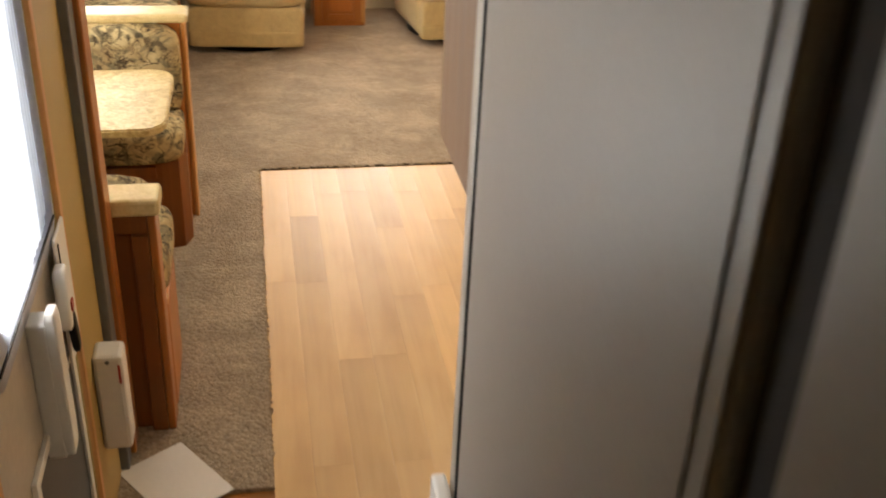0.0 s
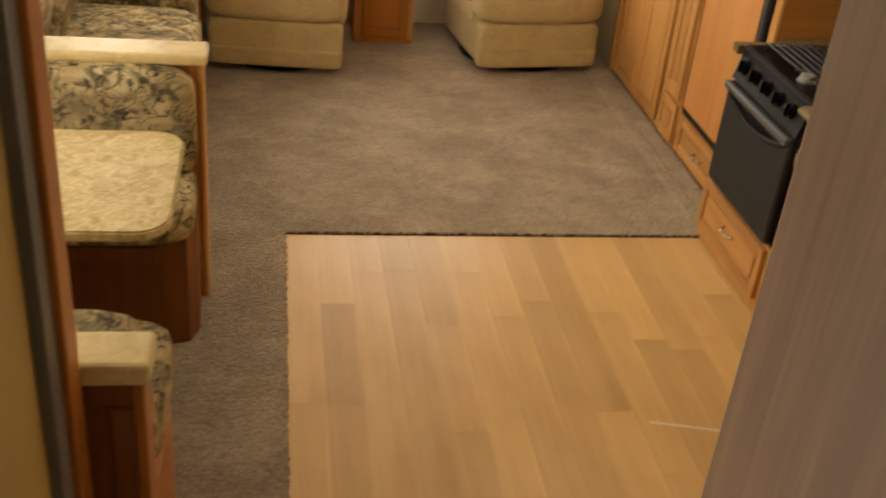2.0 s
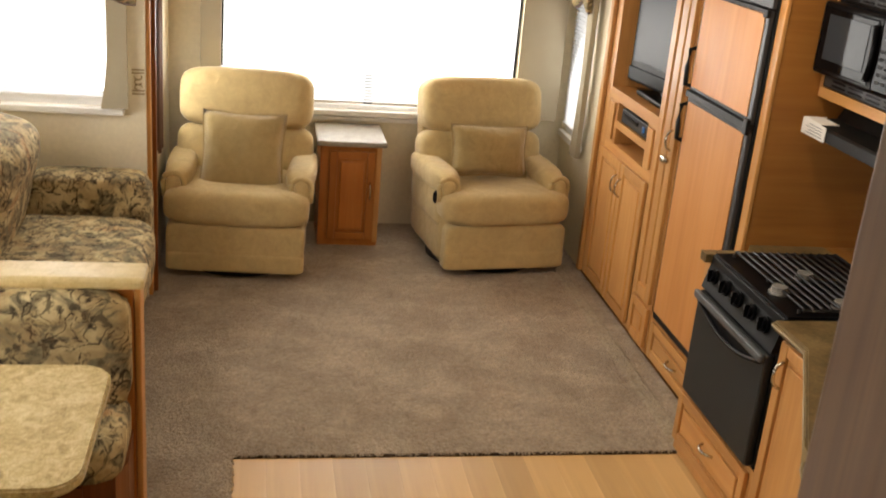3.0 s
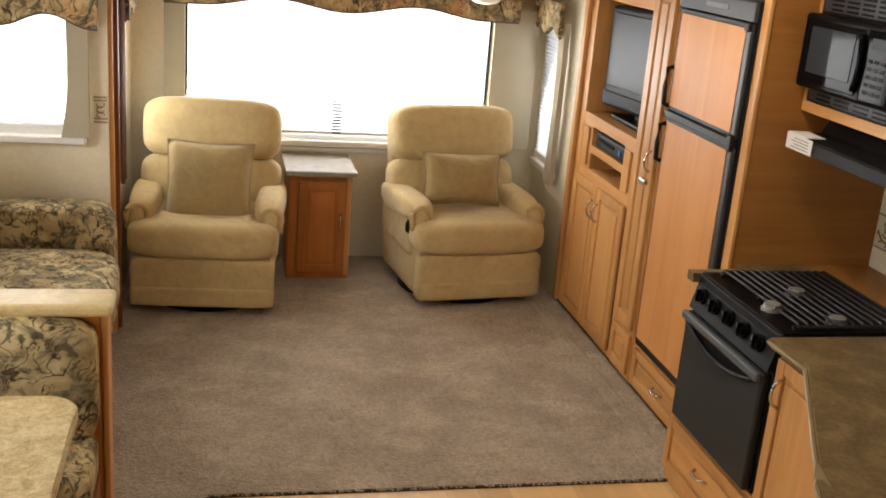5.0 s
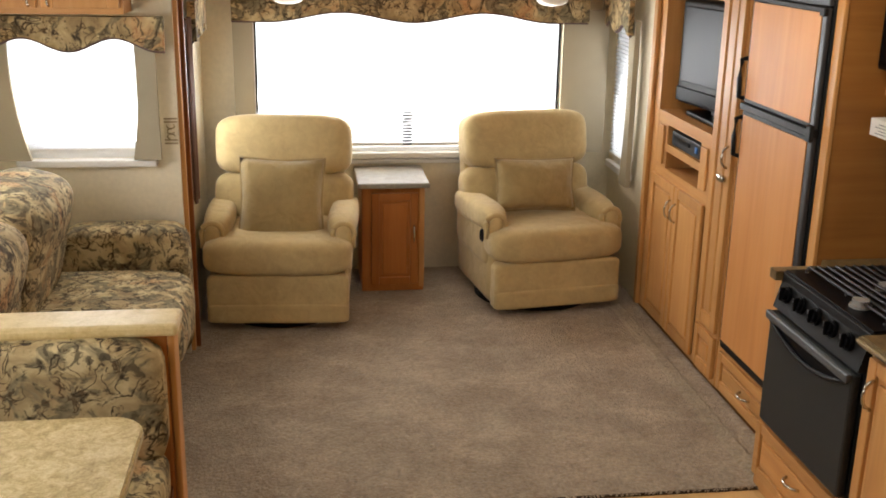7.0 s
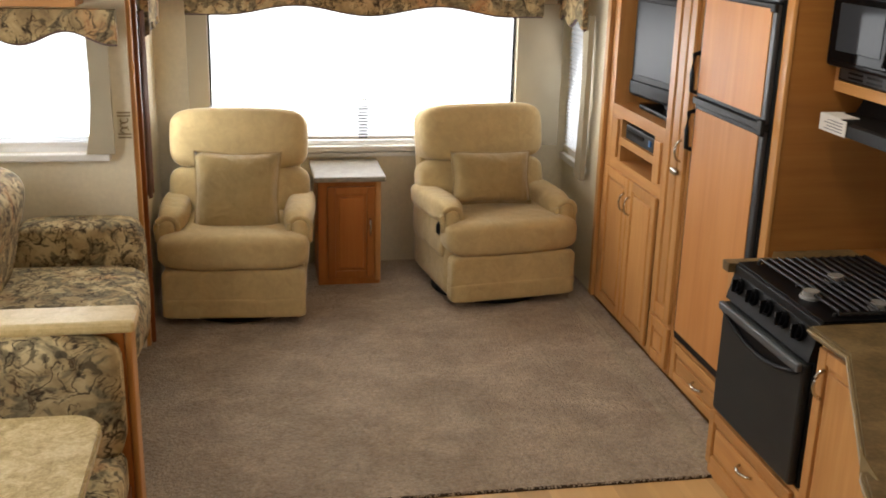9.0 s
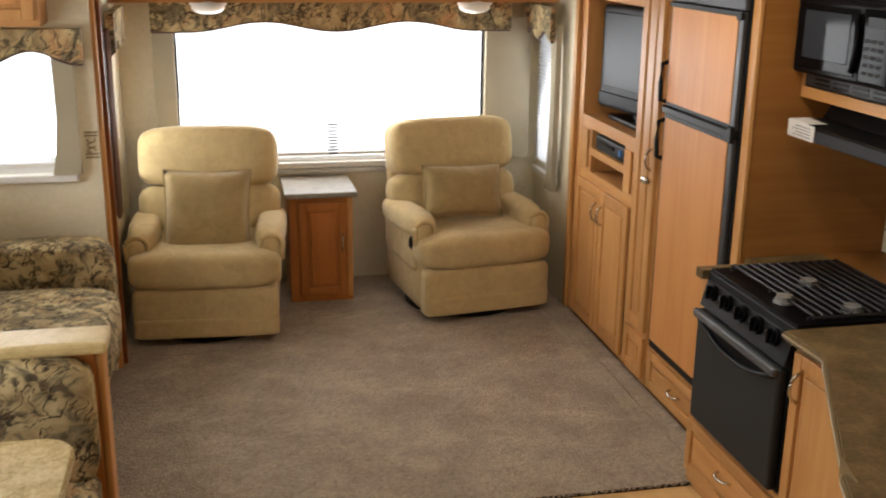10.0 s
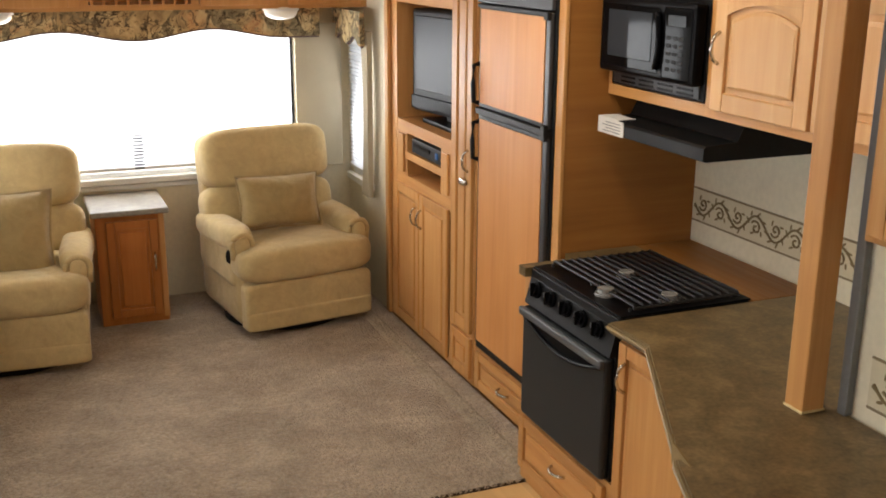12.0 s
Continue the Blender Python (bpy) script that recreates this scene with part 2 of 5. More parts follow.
M_DGREY = plain("dark_grey_trim", srgb("36373a"), 0.45, 0.2, 60, 0.1, 0.03)
M_DARKGAP = plain("dark_brown_recess", srgb("2a211a"), 0.8)
M_DOORLEAF = plain("door_leaf_grey", srgb("b5aa9c"), 0.45)
M_RIM = plain("pale_blue_grey_rim", srgb("a3a6b2"), 0.5)
M_PALE = plain("pale_edge_metal", srgb("b0aaa2"), 0.4, 0.1, 60, 0.06, 0.03)
M_TRACK = plain("pale_grey_metal", srgb("7c7e80"), 0.45, 0.4, 60, 0.08, 0.03)
M_IRON = plain("cast_iron", srgb("131314"), 0.5, 0.0, 120, 0.2, 0.2)
M_CHROME = plain("brushed_nickel", srgb("c9c5bd"), 0.25, 1.0, 80, 0.06, 0.03)
M_BURNER = plain("worn_burner_metal", srgb("9a9894"), 0.5, 0.6, 80, 0.1, 0.05)
M_SCREEN = plain("tv_screen", srgb("2b2f34"), 0.4, 0, 40, 0.03, 0.0, 0.2)
M_GREYDOOR = plain("grey_door_vinyl", srgb("918980"), 0.45, 0, 120, 0.05, 0.06)
M_TANWALL = plain("tan_wall_vinyl", srgb("a99056"), 0.6, 0, 100, 0.07, 0.08)
M_DRAPE = plain("taupe_drape_cloth", srgb("a89f8a"), 0.95, 0, 200, 0.1, 0.2, 0.1)
M_GLASS = glass_material()
M_SHADE = shade_material()
M_SHEER = shade_material("sheer_cloth", (0.3, 0.32, 0.36, 1))
M_SHEER_DENSE = shade_material("gathered_sheer_cloth", (0.1, 0.11, 0.13, 1))
M_SKY = glow("overcast_daylight", (1, 1, 1, 1), 3.0)
# glow for the lenses of the added ceiling domes
M_FILLGLOW = glow("fill_lens_glow", (1.0, 0.86, 0.62, 1), 4.0)
M_PAPER = plain("white_paper", srgb("d8d2cc"), 0.8, 0, 60, 0.04, 0.05)
M_RED = plain("red_plastic", srgb("a02018"), 0.4)
M_BLUE = plain("blue_led_plastic", srgb("3a6fb0"), 0.3)
M_LAMPGLASS = plain("frosted_lamp_lens", srgb("eeeae0"), 0.3, 0, 60, 0.03, 0.0)
M_ORN = plain("border_scroll_print", srgb("7d6a48"), 0.75, 0, 90, 0.1, 0.05)
M_BORDER = plain("border_band_print", srgb("cec2a4"), 0.75, 0, 90, 0.06, 0.05)
M_BORDERLINE = plain("border_line_print", srgb("857458"), 0.75, 0, 90, 0.06, 0.05)

# ---- mesh tools ----
def thing(name, loc, label, category, group="", rz=0.0):
    ob = new(name)
    ob.empty_display_size = 0.1
    ob.matrix_basis = pose(loc[0], loc[1], loc[2], 0, 0, rz)
    return tagged(ob, label, category, group)


def root_of(ob):
    while ob.parent:
        ob = ob.parent
    return ob


def part(name, bm, material, parent, label="", local=False, smooth=False):
    """Links a bmesh as one mesh object under a thing or a part. Corners are in world metres unless local."""
    if not local and parent is not None:
        o = root_of(parent).matrix_basis.translation
        bmesh.ops.translate(bm, verts=bm.verts, vec=-o)
    me = bpy.data.meshes.new(name)
    bm.to_mesh(me)
    bm.free()
    me.materials.append(material)
    if smooth:
        me.polygons.foreach_set("use_smooth", [True] * len(me.polygons))
    ob = new(name, me)
    ob.parent = parent
    return tagged(ob, label)


def structure(name, bm, material, label="", smooth=False):
    ob = part(name, bm, material, None, label, smooth=smooth)
    return tagged(ob, label, kind="structure")


def box(bm, x0, x1, y0, y1, z0, z1, bevel=0.0, seg=2):
    vs = [bm.verts.new((x, y, z)) for x in (x0, x1) for y in (y0, y1) for z in (z0, z1)]
    fs = [bm.faces.new([vs[i] for i in f]) for f in ((0, 1, 3, 2), (4, 6, 7, 5), (0, 4, 5, 1), (2, 3, 7, 6), (0, 2, 6, 4), (1, 5, 7, 3))]
    if bevel:
        es = list({e for f in fs for e in f.edges})
        bmesh.ops.bevel(bm, geom=es, offset=bevel, segments=seg, affect="EDGES", profile=0.5)
    return bm


def B(x0, x1, y0, y1, z0, z1, bevel=0.0, seg=2):
    return box(bmesh.new(), min(x0, x1), max(x0, x1), min(y0, y1), max(y0, y1), min(z0, z1), max(z0, z1), bevel, seg)


def soft(bm, c, size, e=5.0, n=9, m=None, puff=0.0):
    """A cushion-like rounded block: a cube grid pushed onto a superellipsoid."""
    grid = {}
    n = n + 1

    def vert(i, j, k):
        key = (i, j, k)
        if key not in grid:
            grid[key] = bm.verts.new((2 * i / n - 1, 2 * j / n - 1, 2 * k / n - 1))
        return grid[key]

    for a in range(n):
        for b2 in range(n):
            for s in (0, n):
                for f in ([(s, a, b2), (s, a + 1, b2), (s, a + 1, b2 + 1), (s, a, b2 + 1)], [(a, s, b2), (a, s, b2 + 1), (a + 1, s, b2 + 1), (a + 1, s, b2)], [(a, b2, s), (a + 1, b2, s), (a + 1, b2 + 1, s), (a, b2 + 1, s)]):
                    bm.faces.new([vert(*q) for q in (f if s else f[::-1])])
    vs = list(grid.values())
    for v in vs:
        p = v.co
        k = (abs(p.x) ** e + abs(p.y) ** e + abs(p.z) ** e) ** (1 / e)
        q = p / k
        if puff:
            q = q * (1 + puff * (1 - q.x * q.x) * (1 - q.z * q.z))
        q = Vector((q.x * size[0] / 2, q.y * size[1] / 2, q.z * size[2] / 2))
        if m is not None:
            q = m @ q
        v.co = q + Vector(c)
    return bm


def tube(bm, pts, r, seg=8, closed=False):
    """A round bar along points."""
    pts = [Vector(p) for p in pts]
    rings = []
    for i, p in enumerate(pts):
        a = pts[max(i - 1, 0)] if not closed else pts[i - 1]
        b2 = pts[min(i + 1, len(pts) - 1)] if not closed else pts[(i + 1) % len(pts)]
        d = (b2 - a).normalized()
        s = d.orthogonal().normalized() if abs(d.z) > 0.95 else d.cross(Vector((0, 0, 1))).normalized()
        u = d.cross(s)
        rings.append([bm.verts.new(p + r * (math.cos(2 * math.pi * k / seg) * s + math.sin(2 * math.pi * k / seg) * u)) for k in range(seg)])
    for i in range(len(rings) - (0 if closed else 1)):
        a, b2 = rings[i], rings[(i + 1) % len(rings)]
        for k in range(seg):
            bm.faces.new((a[k], a[(k + 1) % seg], b2[(k + 1) % seg], b2[k]))
    if not closed:
        bm.faces.new(rings[0][::-1])
        bm.faces.new(rings[-1])
    return bm


def disc(bm, c, axis, r, h, seg=20):
    a = Vector(axis).normalized()
    return tube(bm, [Vector(c), Vector(c) + a * h], r, seg)


def slab(bm, pts, z0, z1):
    """An upright prism over a polygon."""
    lo = [bm.verts.new((x, y, z0)) for x, y in pts]
    hi = [bm.verts.new((x, y, z1)) for x, y in pts]
    n = len(pts)
    bm.faces.new(lo[::-1])
    bm.faces.new(hi)
    for i in range(n):
        bm.faces.new((lo[i], lo[(i + 1) % n], hi[(i + 1) % n], hi[i]))
    bmesh.ops.recalc_face_normals(bm, faces=bm.faces)
    return bm


def prism(bm, pts, a0, a1, axis):
    """A prism of a polygon given in the two other axes, swept along axis x or y from a0 to a1."""
    def at(p, a):
        return (a, p[0], p[1]) if axis == "x" else (p[0], a, p[1])
    lo, hi = [bm.verts.new(at(p, a0)) for p in pts], [bm.verts.new(at(p, a1)) for p in pts]
    n = len(pts)
    bm.faces.new(lo)
    bm.faces.new(hi[::-1])
    for i in range(n):
        bm.faces.new((lo[i], hi[i], hi[(i + 1) % n], lo[(i + 1) % n]))
    bmesh.ops.recalc_face_normals(bm, faces=bm.faces)
    return bm


def holed_wall(bm, axis, a0, a1, u0, u1, z0, z1, holes=()):
    """A wall from a0 to a1 in thickness along axis, from u0 to u1, with rectangular openings (u0, u1, z0, z1)."""
    us = sorted({u0, u1, *[h[0] for h in holes], *[h[1] for h in holes]})
    zs = sorted({z0, z1, *[h[2] for h in holes], *[h[3] for h in holes]})
    for i in range(len(us) - 1):
        for j in range(len(zs) - 1):
            uc, zc = (us[i] + us[i + 1]) / 2, (zs[j] + zs[j + 1]) / 2
            if any(h[0] < uc < h[1] and h[2] < zc < h[3] for h in holes):
                continue
            if axis == "x":
                box(bm, a0, a1, us[i], us[i + 1], zs[j], zs[j + 1])
            else:
                box(bm, us[i], us[i + 1], a0, a1, zs[j], zs[j + 1])
    bmesh.ops.remove_doubles(bm, verts=bm.verts, dist=1e-5)
    seen = {}
    for f in list(bm.faces):
        key = tuple(round(c, 4) for c in f.calc_center_median())
        seen.setdefault(key, []).append(f)
    bmesh.ops.delete(bm, geom=[f for fs in seen.values() if len(fs) > 1 for f in fs], context="FACES")
    return bm

# ---- structure ----
ZC = 2.45          # ceiling
XL, XR = -0.47, 2.0   # body walls
YR = 2.82          # rear wall
DECK = 0.55        # upper hall floor

structure("subfloor", B(-1.41, 2.68, -3.6, 2.88, -0.1, -0.01), M_SIDE, "plain wooden subfloor under carpet and planks")
bm = slab(bmesh.new(), [(-1.35, -2.37), (0.0, -2.37), (0.0, 0.0), (1.995, 0.0), (1.995, YR), (-0.47, YR), (-0.47, 1.55), (-1.35, 1.55)], -0.01, 0.006)
structure("carpet", bm, M_CARPET, "taupe cut-pile carpet with worn lighter patches")
structure("carpet_edge", prism(bmesh.new(), [(1.815, 0.004), (1.835, 0.016), (1.88, 0.018), (1.905, 0.004)], 0.05, 2.06, "y"), M_CARPET_EDGE, "raised carpeted edge strip along the cabinets")
structure("carpet_binding", B(0.0, 1.86, -0.007, 0.004, -0.005, 0.0075, 0.003), plain("dark_binding", srgb("4a3a2c"), 0.95, 0, 120, 0.3, 0.4), "dark bound carpet edge against planks")
tuft_rnd = random.Random(3)
bm = bmesh.new()
for i in range(900):
    along, r = tuft_rnd.uniform(0.0, 1.86), tuft_rnd.uniform(0.003, 0.007)
    side = tuft_rnd.random() < 0.35
    cx, cy = (tuft_rnd.uniform(-0.006, 0.004), -along * 1.2) if side else (along, tuft_rnd.uniform(-0.009, 0.004))
    cz = tuft_rnd.uniform(0.003, 0.007)
    tips = [bm.verts.new((cx + a * r, cy + b2 * r, cz + c * r)) for a, b2, c in ((1, 0, 0), (0, 1, 0), (-1, 0, 0), (0, -1, 0), (0, 0, 1), (0, 0, -1))]
    for k in range(4):
        bm.faces.new((tips[k], tips[(k + 1) % 4], tips[4]))
        bm.faces.new((tips[(k + 1) % 4], tips[k], tips[5]))
tagged(part("carpet_tufts", bm, M_CARPET, None), "loose taupe tufts along the cut carpet edge", "carpet", "", "stuff")

bm = bmesh.new()
holed_wall(bm, "y", YR, YR + 0.06, -0.53, 2.06, 0, ZC, [(-0.19, 1.68, 0.75, 1.66)])
structure("wall_rear", bm, M_WALL, "cream papered rear wall with a wide window")
bm = bmesh.new()
holed_wall(bm, "x", XL - 0.06, XL, 1.61, YR, 0, ZC, [(1.98, 2.4, 0.75, 1.55)])
structure("wall_left_rear", bm, M_WALL, "cream papered wall beside the rear window")
bm = bmesh.new()
holed_wall(bm, "x", XL - 0.06, XL, -6.5, -2.14, 0, ZC, [(-3.42, -2.62, 0.0, 1.98)])
structure("wall_left_front", bm, M_TANWALL, "tan vinyl wall beside the entry door")
bm = bmesh.new()
holed_wall(bm, "x", -1.41, -1.35, -2.2, 1.61, 0, ZC, [(-1.7, -0.7, 1.05, 1.65), (0.0, 0.9, 1.05, 1.65)])
structure("wall_slide_outer", bm, M_WALL, "cream papered outer wall of the seating bay")
bm = bmesh.new()
holed_wall(bm, "y", 1.55, 1.61, -1.35, XL, 0, ZC, [(-1.26, -0.62, 1.0, 1.58)])
structure("wall_slide_end", bm, M_WALL, "cream papered bay end wall with a small window")
structure("wall_slide_near", B(-1.35, XL - 0.06, -2.2, -2.14, 0, ZC), M_WALL, "plain cream bay wall beside the dinette")
bm = bmesh.new()
holed_wall(bm, "x", XR, XR + 0.06, 2.12, YR, 0, ZC, [(2.36, 2.74, 0.7, 1.55)])
structure("wall_right_rear", bm, M_WALL, "cream papered wall with a narrow side window")
structure("wall_right_front", B(XR, XR + 0.06, -3.6, -1.42, 0, ZC), M_WALL, "cream papered wall above the worktop")
structure("wall_kitchen_outer", B(2.62, 2.68, -1.42, 2.12, 0, ZC), M_WALL, "cream papered kitchen wall")
structure("wall_kitchen_near", B(2.06, 2.62, -1.48, -1.42, 0, ZC), M_WALL, "plain cream kitchen bay end wall")
structure("wall_kitchen_far", B(2.06, 2.62, 2.06, 2.12, 0, ZC), M_WALL, "plain cream kitchen bay end wall")
structure("ceiling", B(-1.41, 2.68, -6.56, 2.88, ZC, ZC + 0.05), M_CEIL, "white vinyl ceiling")
structure("wall_hall_cross", B(0.36, 2.06, -3.66, -3.6, 0, ZC), M_WALL, "plain cream wall closing the kitchen end")
structure("wall_hall_back", B(-0.53, 0.4, -6.56, -6.5, 0, ZC), M_WALL, "plain cream wall at the hall's end")
structure("upper_deck", B(-0.47, 0.36, -6.5, -3.2, -0.1, DECK), M_CARPET, "carpeted raised hall floor")
structure("step_1", B(-0.47, 0.36, -3.2, -2.95, -0.01, 0.37, 0.01), M_CARPET, "carpeted step up to the hall")
structure("step_2", B(-0.47, 0.36, -2.95, -2.72, -0.01, 0.18, 0.01), M_CARPET, "carpeted step up to the hall")

# daylight outside the windows
def backdrop(name, bm):
    structure(name, bm, M_SKY, "white overcast daylight outside the window")


backdrop("backdrop_rear", B(-0.8, 2.4, 3.3, 3.32, 0.2, 2.2))
backdrop("backdrop_left", B(-2.1, -2.08, -2.1, 1.5, 0.4, 2.2))
backdrop("backdrop_door", B(-0.64, -0.62, -4.6, -2.26, 0.3, 2.4))
backdrop("backdrop_left_rear", B(-0.95, -0.93, 1.95, 3.2, 0.2, 2.2))
backdrop("backdrop_bay", B(-1.9, -0.55, 1.9, 1.92, 0.5, 2.1))
backdrop("backdrop_right", B(2.45, 2.47, 2.16, 3.2, 0.3, 2.1))


# ---- windows ----
def wavy(u0, u1, ztop, zbase, amp, reach, n=48):
    """A board's outline: straight top, and below a dip in the middle between two humps."""
    pts = [(u0, ztop), (u1, ztop)]
    for i in range(n + 1):
        f = 1 - i / n
        s = min(abs(f * 2 - 1) / reach, 1.0)
        pts.append((u0 + (u1 - u0) * f, zbase + amp * (0.5 - 0.5 * math.cos(2 * math.pi * s))))
    return pts


def window(name, axis, a_in, a_out, u0, u1, z0, z1, label):
    """A framed window in a wall opening: frame and pane."""
    t = 0.03
    w = structure(name, bmesh_frame(axis, a_in, a_out, u0, u1, z0, z1, t), M_WHITE, label)
    mid = (a_in + a_out) / 2 + (a_out - a_in) * 0.2
    e = 0.002 if a_out > a_in else -0.002
    bm = B(mid, mid + e, u0 + t, u1 - t, z0 + t, z1 - t) if axis == "x" else B(u0 + t, u1 - t, mid, mid + e, z0 + t, z1 - t)
    p = part("pane", bm, M_GLASS, w)
    p.visible_shadow = False
    return w


def bmesh_frame(axis, a_in, a_out, u0, u1, z0, z1, t):
    bm = bmesh.new()
    lo, hi = min(a_in, a_out) + 0.004, max(a_in, a_out) - 0.004
    for r in ((u0 + 0.001, u0 + t, z0 + 0.001, z1 - 0.001), (u1 - t, u1 - 0.001, z0 + 0.001, z1 - 0.001), (u0 + t, u1 - t, z0 + 0.001, z0 + t), (u0 + t, u1 - t, z1 - t, z1 - 0.001)):
        if axis == "x":
            box(bm, lo, hi, *r)
        else:
            box(bm, r[0], r[1], lo, hi, r[2], r[3])
    return bm


def pleats(bm, axis, a, u0, u1, z0, z1, n, depth=0.008):
    rows = []
    for i in range(2 * n + 1):
        z = z0 + (z1 - z0) * i / (2 * n)
        d = a + (depth if i % 2 else -depth)
        rows.append([bm.verts.new((d, u, z) if axis == "x" else (u, d, z)) for u in (u0, u1)])
    for p, q in zip(rows, rows[1:]):
        bm.faces.new((p[0], p[1], q[1], q[0]))
    return bm


window("window_1", "y", YR, YR + 0.06, -0.19, 1.68, 0.75, 1.66, "wide white-framed rear window")
window("window_2", "y", 1.55, 1.61, -1.26, -0.62, 1.0, 1.58, "small white-framed bay window")
window("window_3", "x", XR, XR + 0.06, 2.36, 2.74, 0.7, 1.55, "narrow white-framed side window")
window("window_4", "x", XL, XL - 0.06, 1.98, 2.4, 0.75, 1.55, "narrow white-framed side window")
window("window_5", "x", -1.35, -1.41, -1.7, -0.7, 1.05, 1.65, "white-framed window beside the dinette")
window("window_6", "x", -1.35, -1.41, 0.0, 0.9, 1.05, 1.65, "white-framed window behind the sofa")


def pleated_shade(name, axis, a, u0, u1, z0, z1, n, label):
    m = (u0 + u1) / 2
    loc = (a, m, z0) if axis == "x" else (m, a, z0)
    T = thing(name, loc, label, "window shade", "pleated window shades")
    c = part("cloth", pleats(bmesh.new(), axis, a, u0, u1, z0 + 0.02, z1, n), M_SHADE, T)
    c.visible_shadow = False
    part("bottom_rail", B(a - 0.012, a + 0.012, u0, u1, z0, z0 + 0.02, 0.004) if axis == "x" else B(u0, u1, a - 0.012, a + 0.012, z0, z0 + 0.02, 0.004), M_WHITE, T, "white plastic bottom rail")
    return T


for x0 in (-0.162, 1.64):
    part("gasket", B(x0, x0 + 0.012, 2.812, 2.824, 0.78, 1.63), M_BLACK, bpy.data.objects["window_1"], "black rubber gasket")
sh = pleated_shade("pleated_shade", "y", 2.795, -0.17, 1.67, 0.79, 1.0, 9, "white pleated shade half across the lower rear window")
bm = bmesh.new()
for i in range(13):
    box(bm, 0.703 - 0.006 * (i % 2), 0.755 + 0.006 * (i % 2), 2.774, 2.782, 0.8 + i * 0.019, 0.81 + i * 0.019)
part("cord_stack", bm, M_TRACK, sh, "gathered grey shade cord")
pleated_shade("pleated_shade", "y", 1.535, -1.23, -0.65, 1.03, 1.08, 3, "white pleated shade gathered at the bay window sill")
pleated_shade("pleated_shade", "x", 1.985, 2.38, 2.74, 0.74, 1.53, 34, "white pleated shade over the narrow side window")


def window_sill(name, bm, label):
    return structure(name, bm, M_WHITE, label)


window_sill("trim_sill_rear", B(-0.22, 1.72, 2.775, 2.82, 0.715, 0.75, 0.006), "white sill under the rear window")
window_sill("trim_sill_rear_lower", B(-0.2, 1.7, 2.795, 2.82, 0.68, 0.708, 0.005), "white ledge under the rear sill")
window_sill("trim_sill_bay", B(-1.2, -0.57, 1.5, 1.55, 0.965, 1.0, 0.006), "white sill under the bay window")
window_sill("trim_sill_side", B(1.965, 2.0, 2.33, 2.78, 0.66, 0.7, 0.006), "white sill under the side window")


def valance(name, axis, a0, a1, u0, u1, ztop, zbase, amp, waves, label):
    loc = ((a0 + a1) / 2, (u0 + u1) / 2, zbase) if axis == "x" else ((u0 + u1) / 2, (a0 + a1) / 2, zbase)
    T = thing(name, loc, label, "valance", "floral window valances")
    pts = wavy(u0, u1, ztop, zbase, amp, waves)
    part("face_board", prism(bmesh.new(), pts, a0, a1, axis), M_FLORAL, T)
    edge = [(u, z) for u, z in pts[2:]]
    mid = (a0 + a1) / 2
    line = [((mid, u, z - 0.003) if axis == "x" else (u, mid, z - 0.003)) for u, z in edge]
    part("piping", tube(bmesh.new(), line, 0.008, 6), plain("plum_piping_" + axis, srgb("5b4a4a"), 0.9), T, "dark plum cord piping")
    return T


valance("valance", "y", 2.69, 2.735, -0.28, 1.79, 1.69, 1.533, 0.055, 0.8, "floral upholstered valance with wavy edge over rear window")
valance("valance", "y", 1.44, 1.48, -1.33, -0.5, 1.655, 1.505, 0.06, 0.95, "floral upholstered valance with wavy edge over bay window")
valance("valance", "x", 1.9, 1.93, 2.28, 2.8, 1.69, 1.5, 0.05, 1.0, "short floral valance over the narrow side window")
valance("valance", "x", -0.44, -0.4, 1.9, 2.5, 1.69, 1.5, 0.05, 1.0, "short floral valance over the narrow side window")


def drape(name, axis, a, u0, u1, z0, z1, label, folds=5):
    """A hanging strip of cloth with soft folds."""
    bm = bmesh.new()
    n = folds * 8
    d = 0.012
    rows = []
    for z in (z0, z1):
        rows.append([])
        for k, off in ((0, 0.0), (1, 0.006)):
            for i in range(n + 1):
                u = u0 + (u1 - u0) * i / n
                v = a + d * math.sin(2 * math.pi * folds * i / n) + off
                rows[-1].append(bm.verts.new((v, u, z) if axis == "x" else (u, v, z)))
    m = n + 1
    for k in range(2):
        for i in range(n):
            bm.faces.new((rows[0][k * m + i], rows[0][k * m + i + 1], rows[1][k * m + i + 1], rows[1][k * m + i]))
    for i in range(n):
        for r in rows:
            bm.faces.new((r[i], r[i + 1], r[m + i + 1], r[m + i]))
    bmesh.ops.recalc_face_normals(bm, faces=bm.faces)
    ob = part(name, bm, plain("plum_brown_drape_cloth", srgb("6b4d3c"), 0.7, 0, 200, 0.1, 0.2, 0.3), None, smooth=True)
    return tagged(ob, label, "drape", "window drapes")


def side_board(axis, a0, a1, outer, inner, z0, z1, label, bow=0.35, foot=0.0):
    """A cloth-covered board beside a window, its inner edge hollowed and stepping in towards the foot."""
    pts = [(outer, z0), (outer, z1)]
    for i in range(13):
        f = i / 12
        pts.append((inner + (outer - inner) * (bow * (1 - (2 * f - 1) ** 2) - foot * f), z1 + (z0 - z1) * f))
    bm = prism(bmesh.new(), pts, a0, a1, axis)
    return tagged(part("window_side_board", bm, M_DRAPE, None), label, "window trim", "cloth side boards")


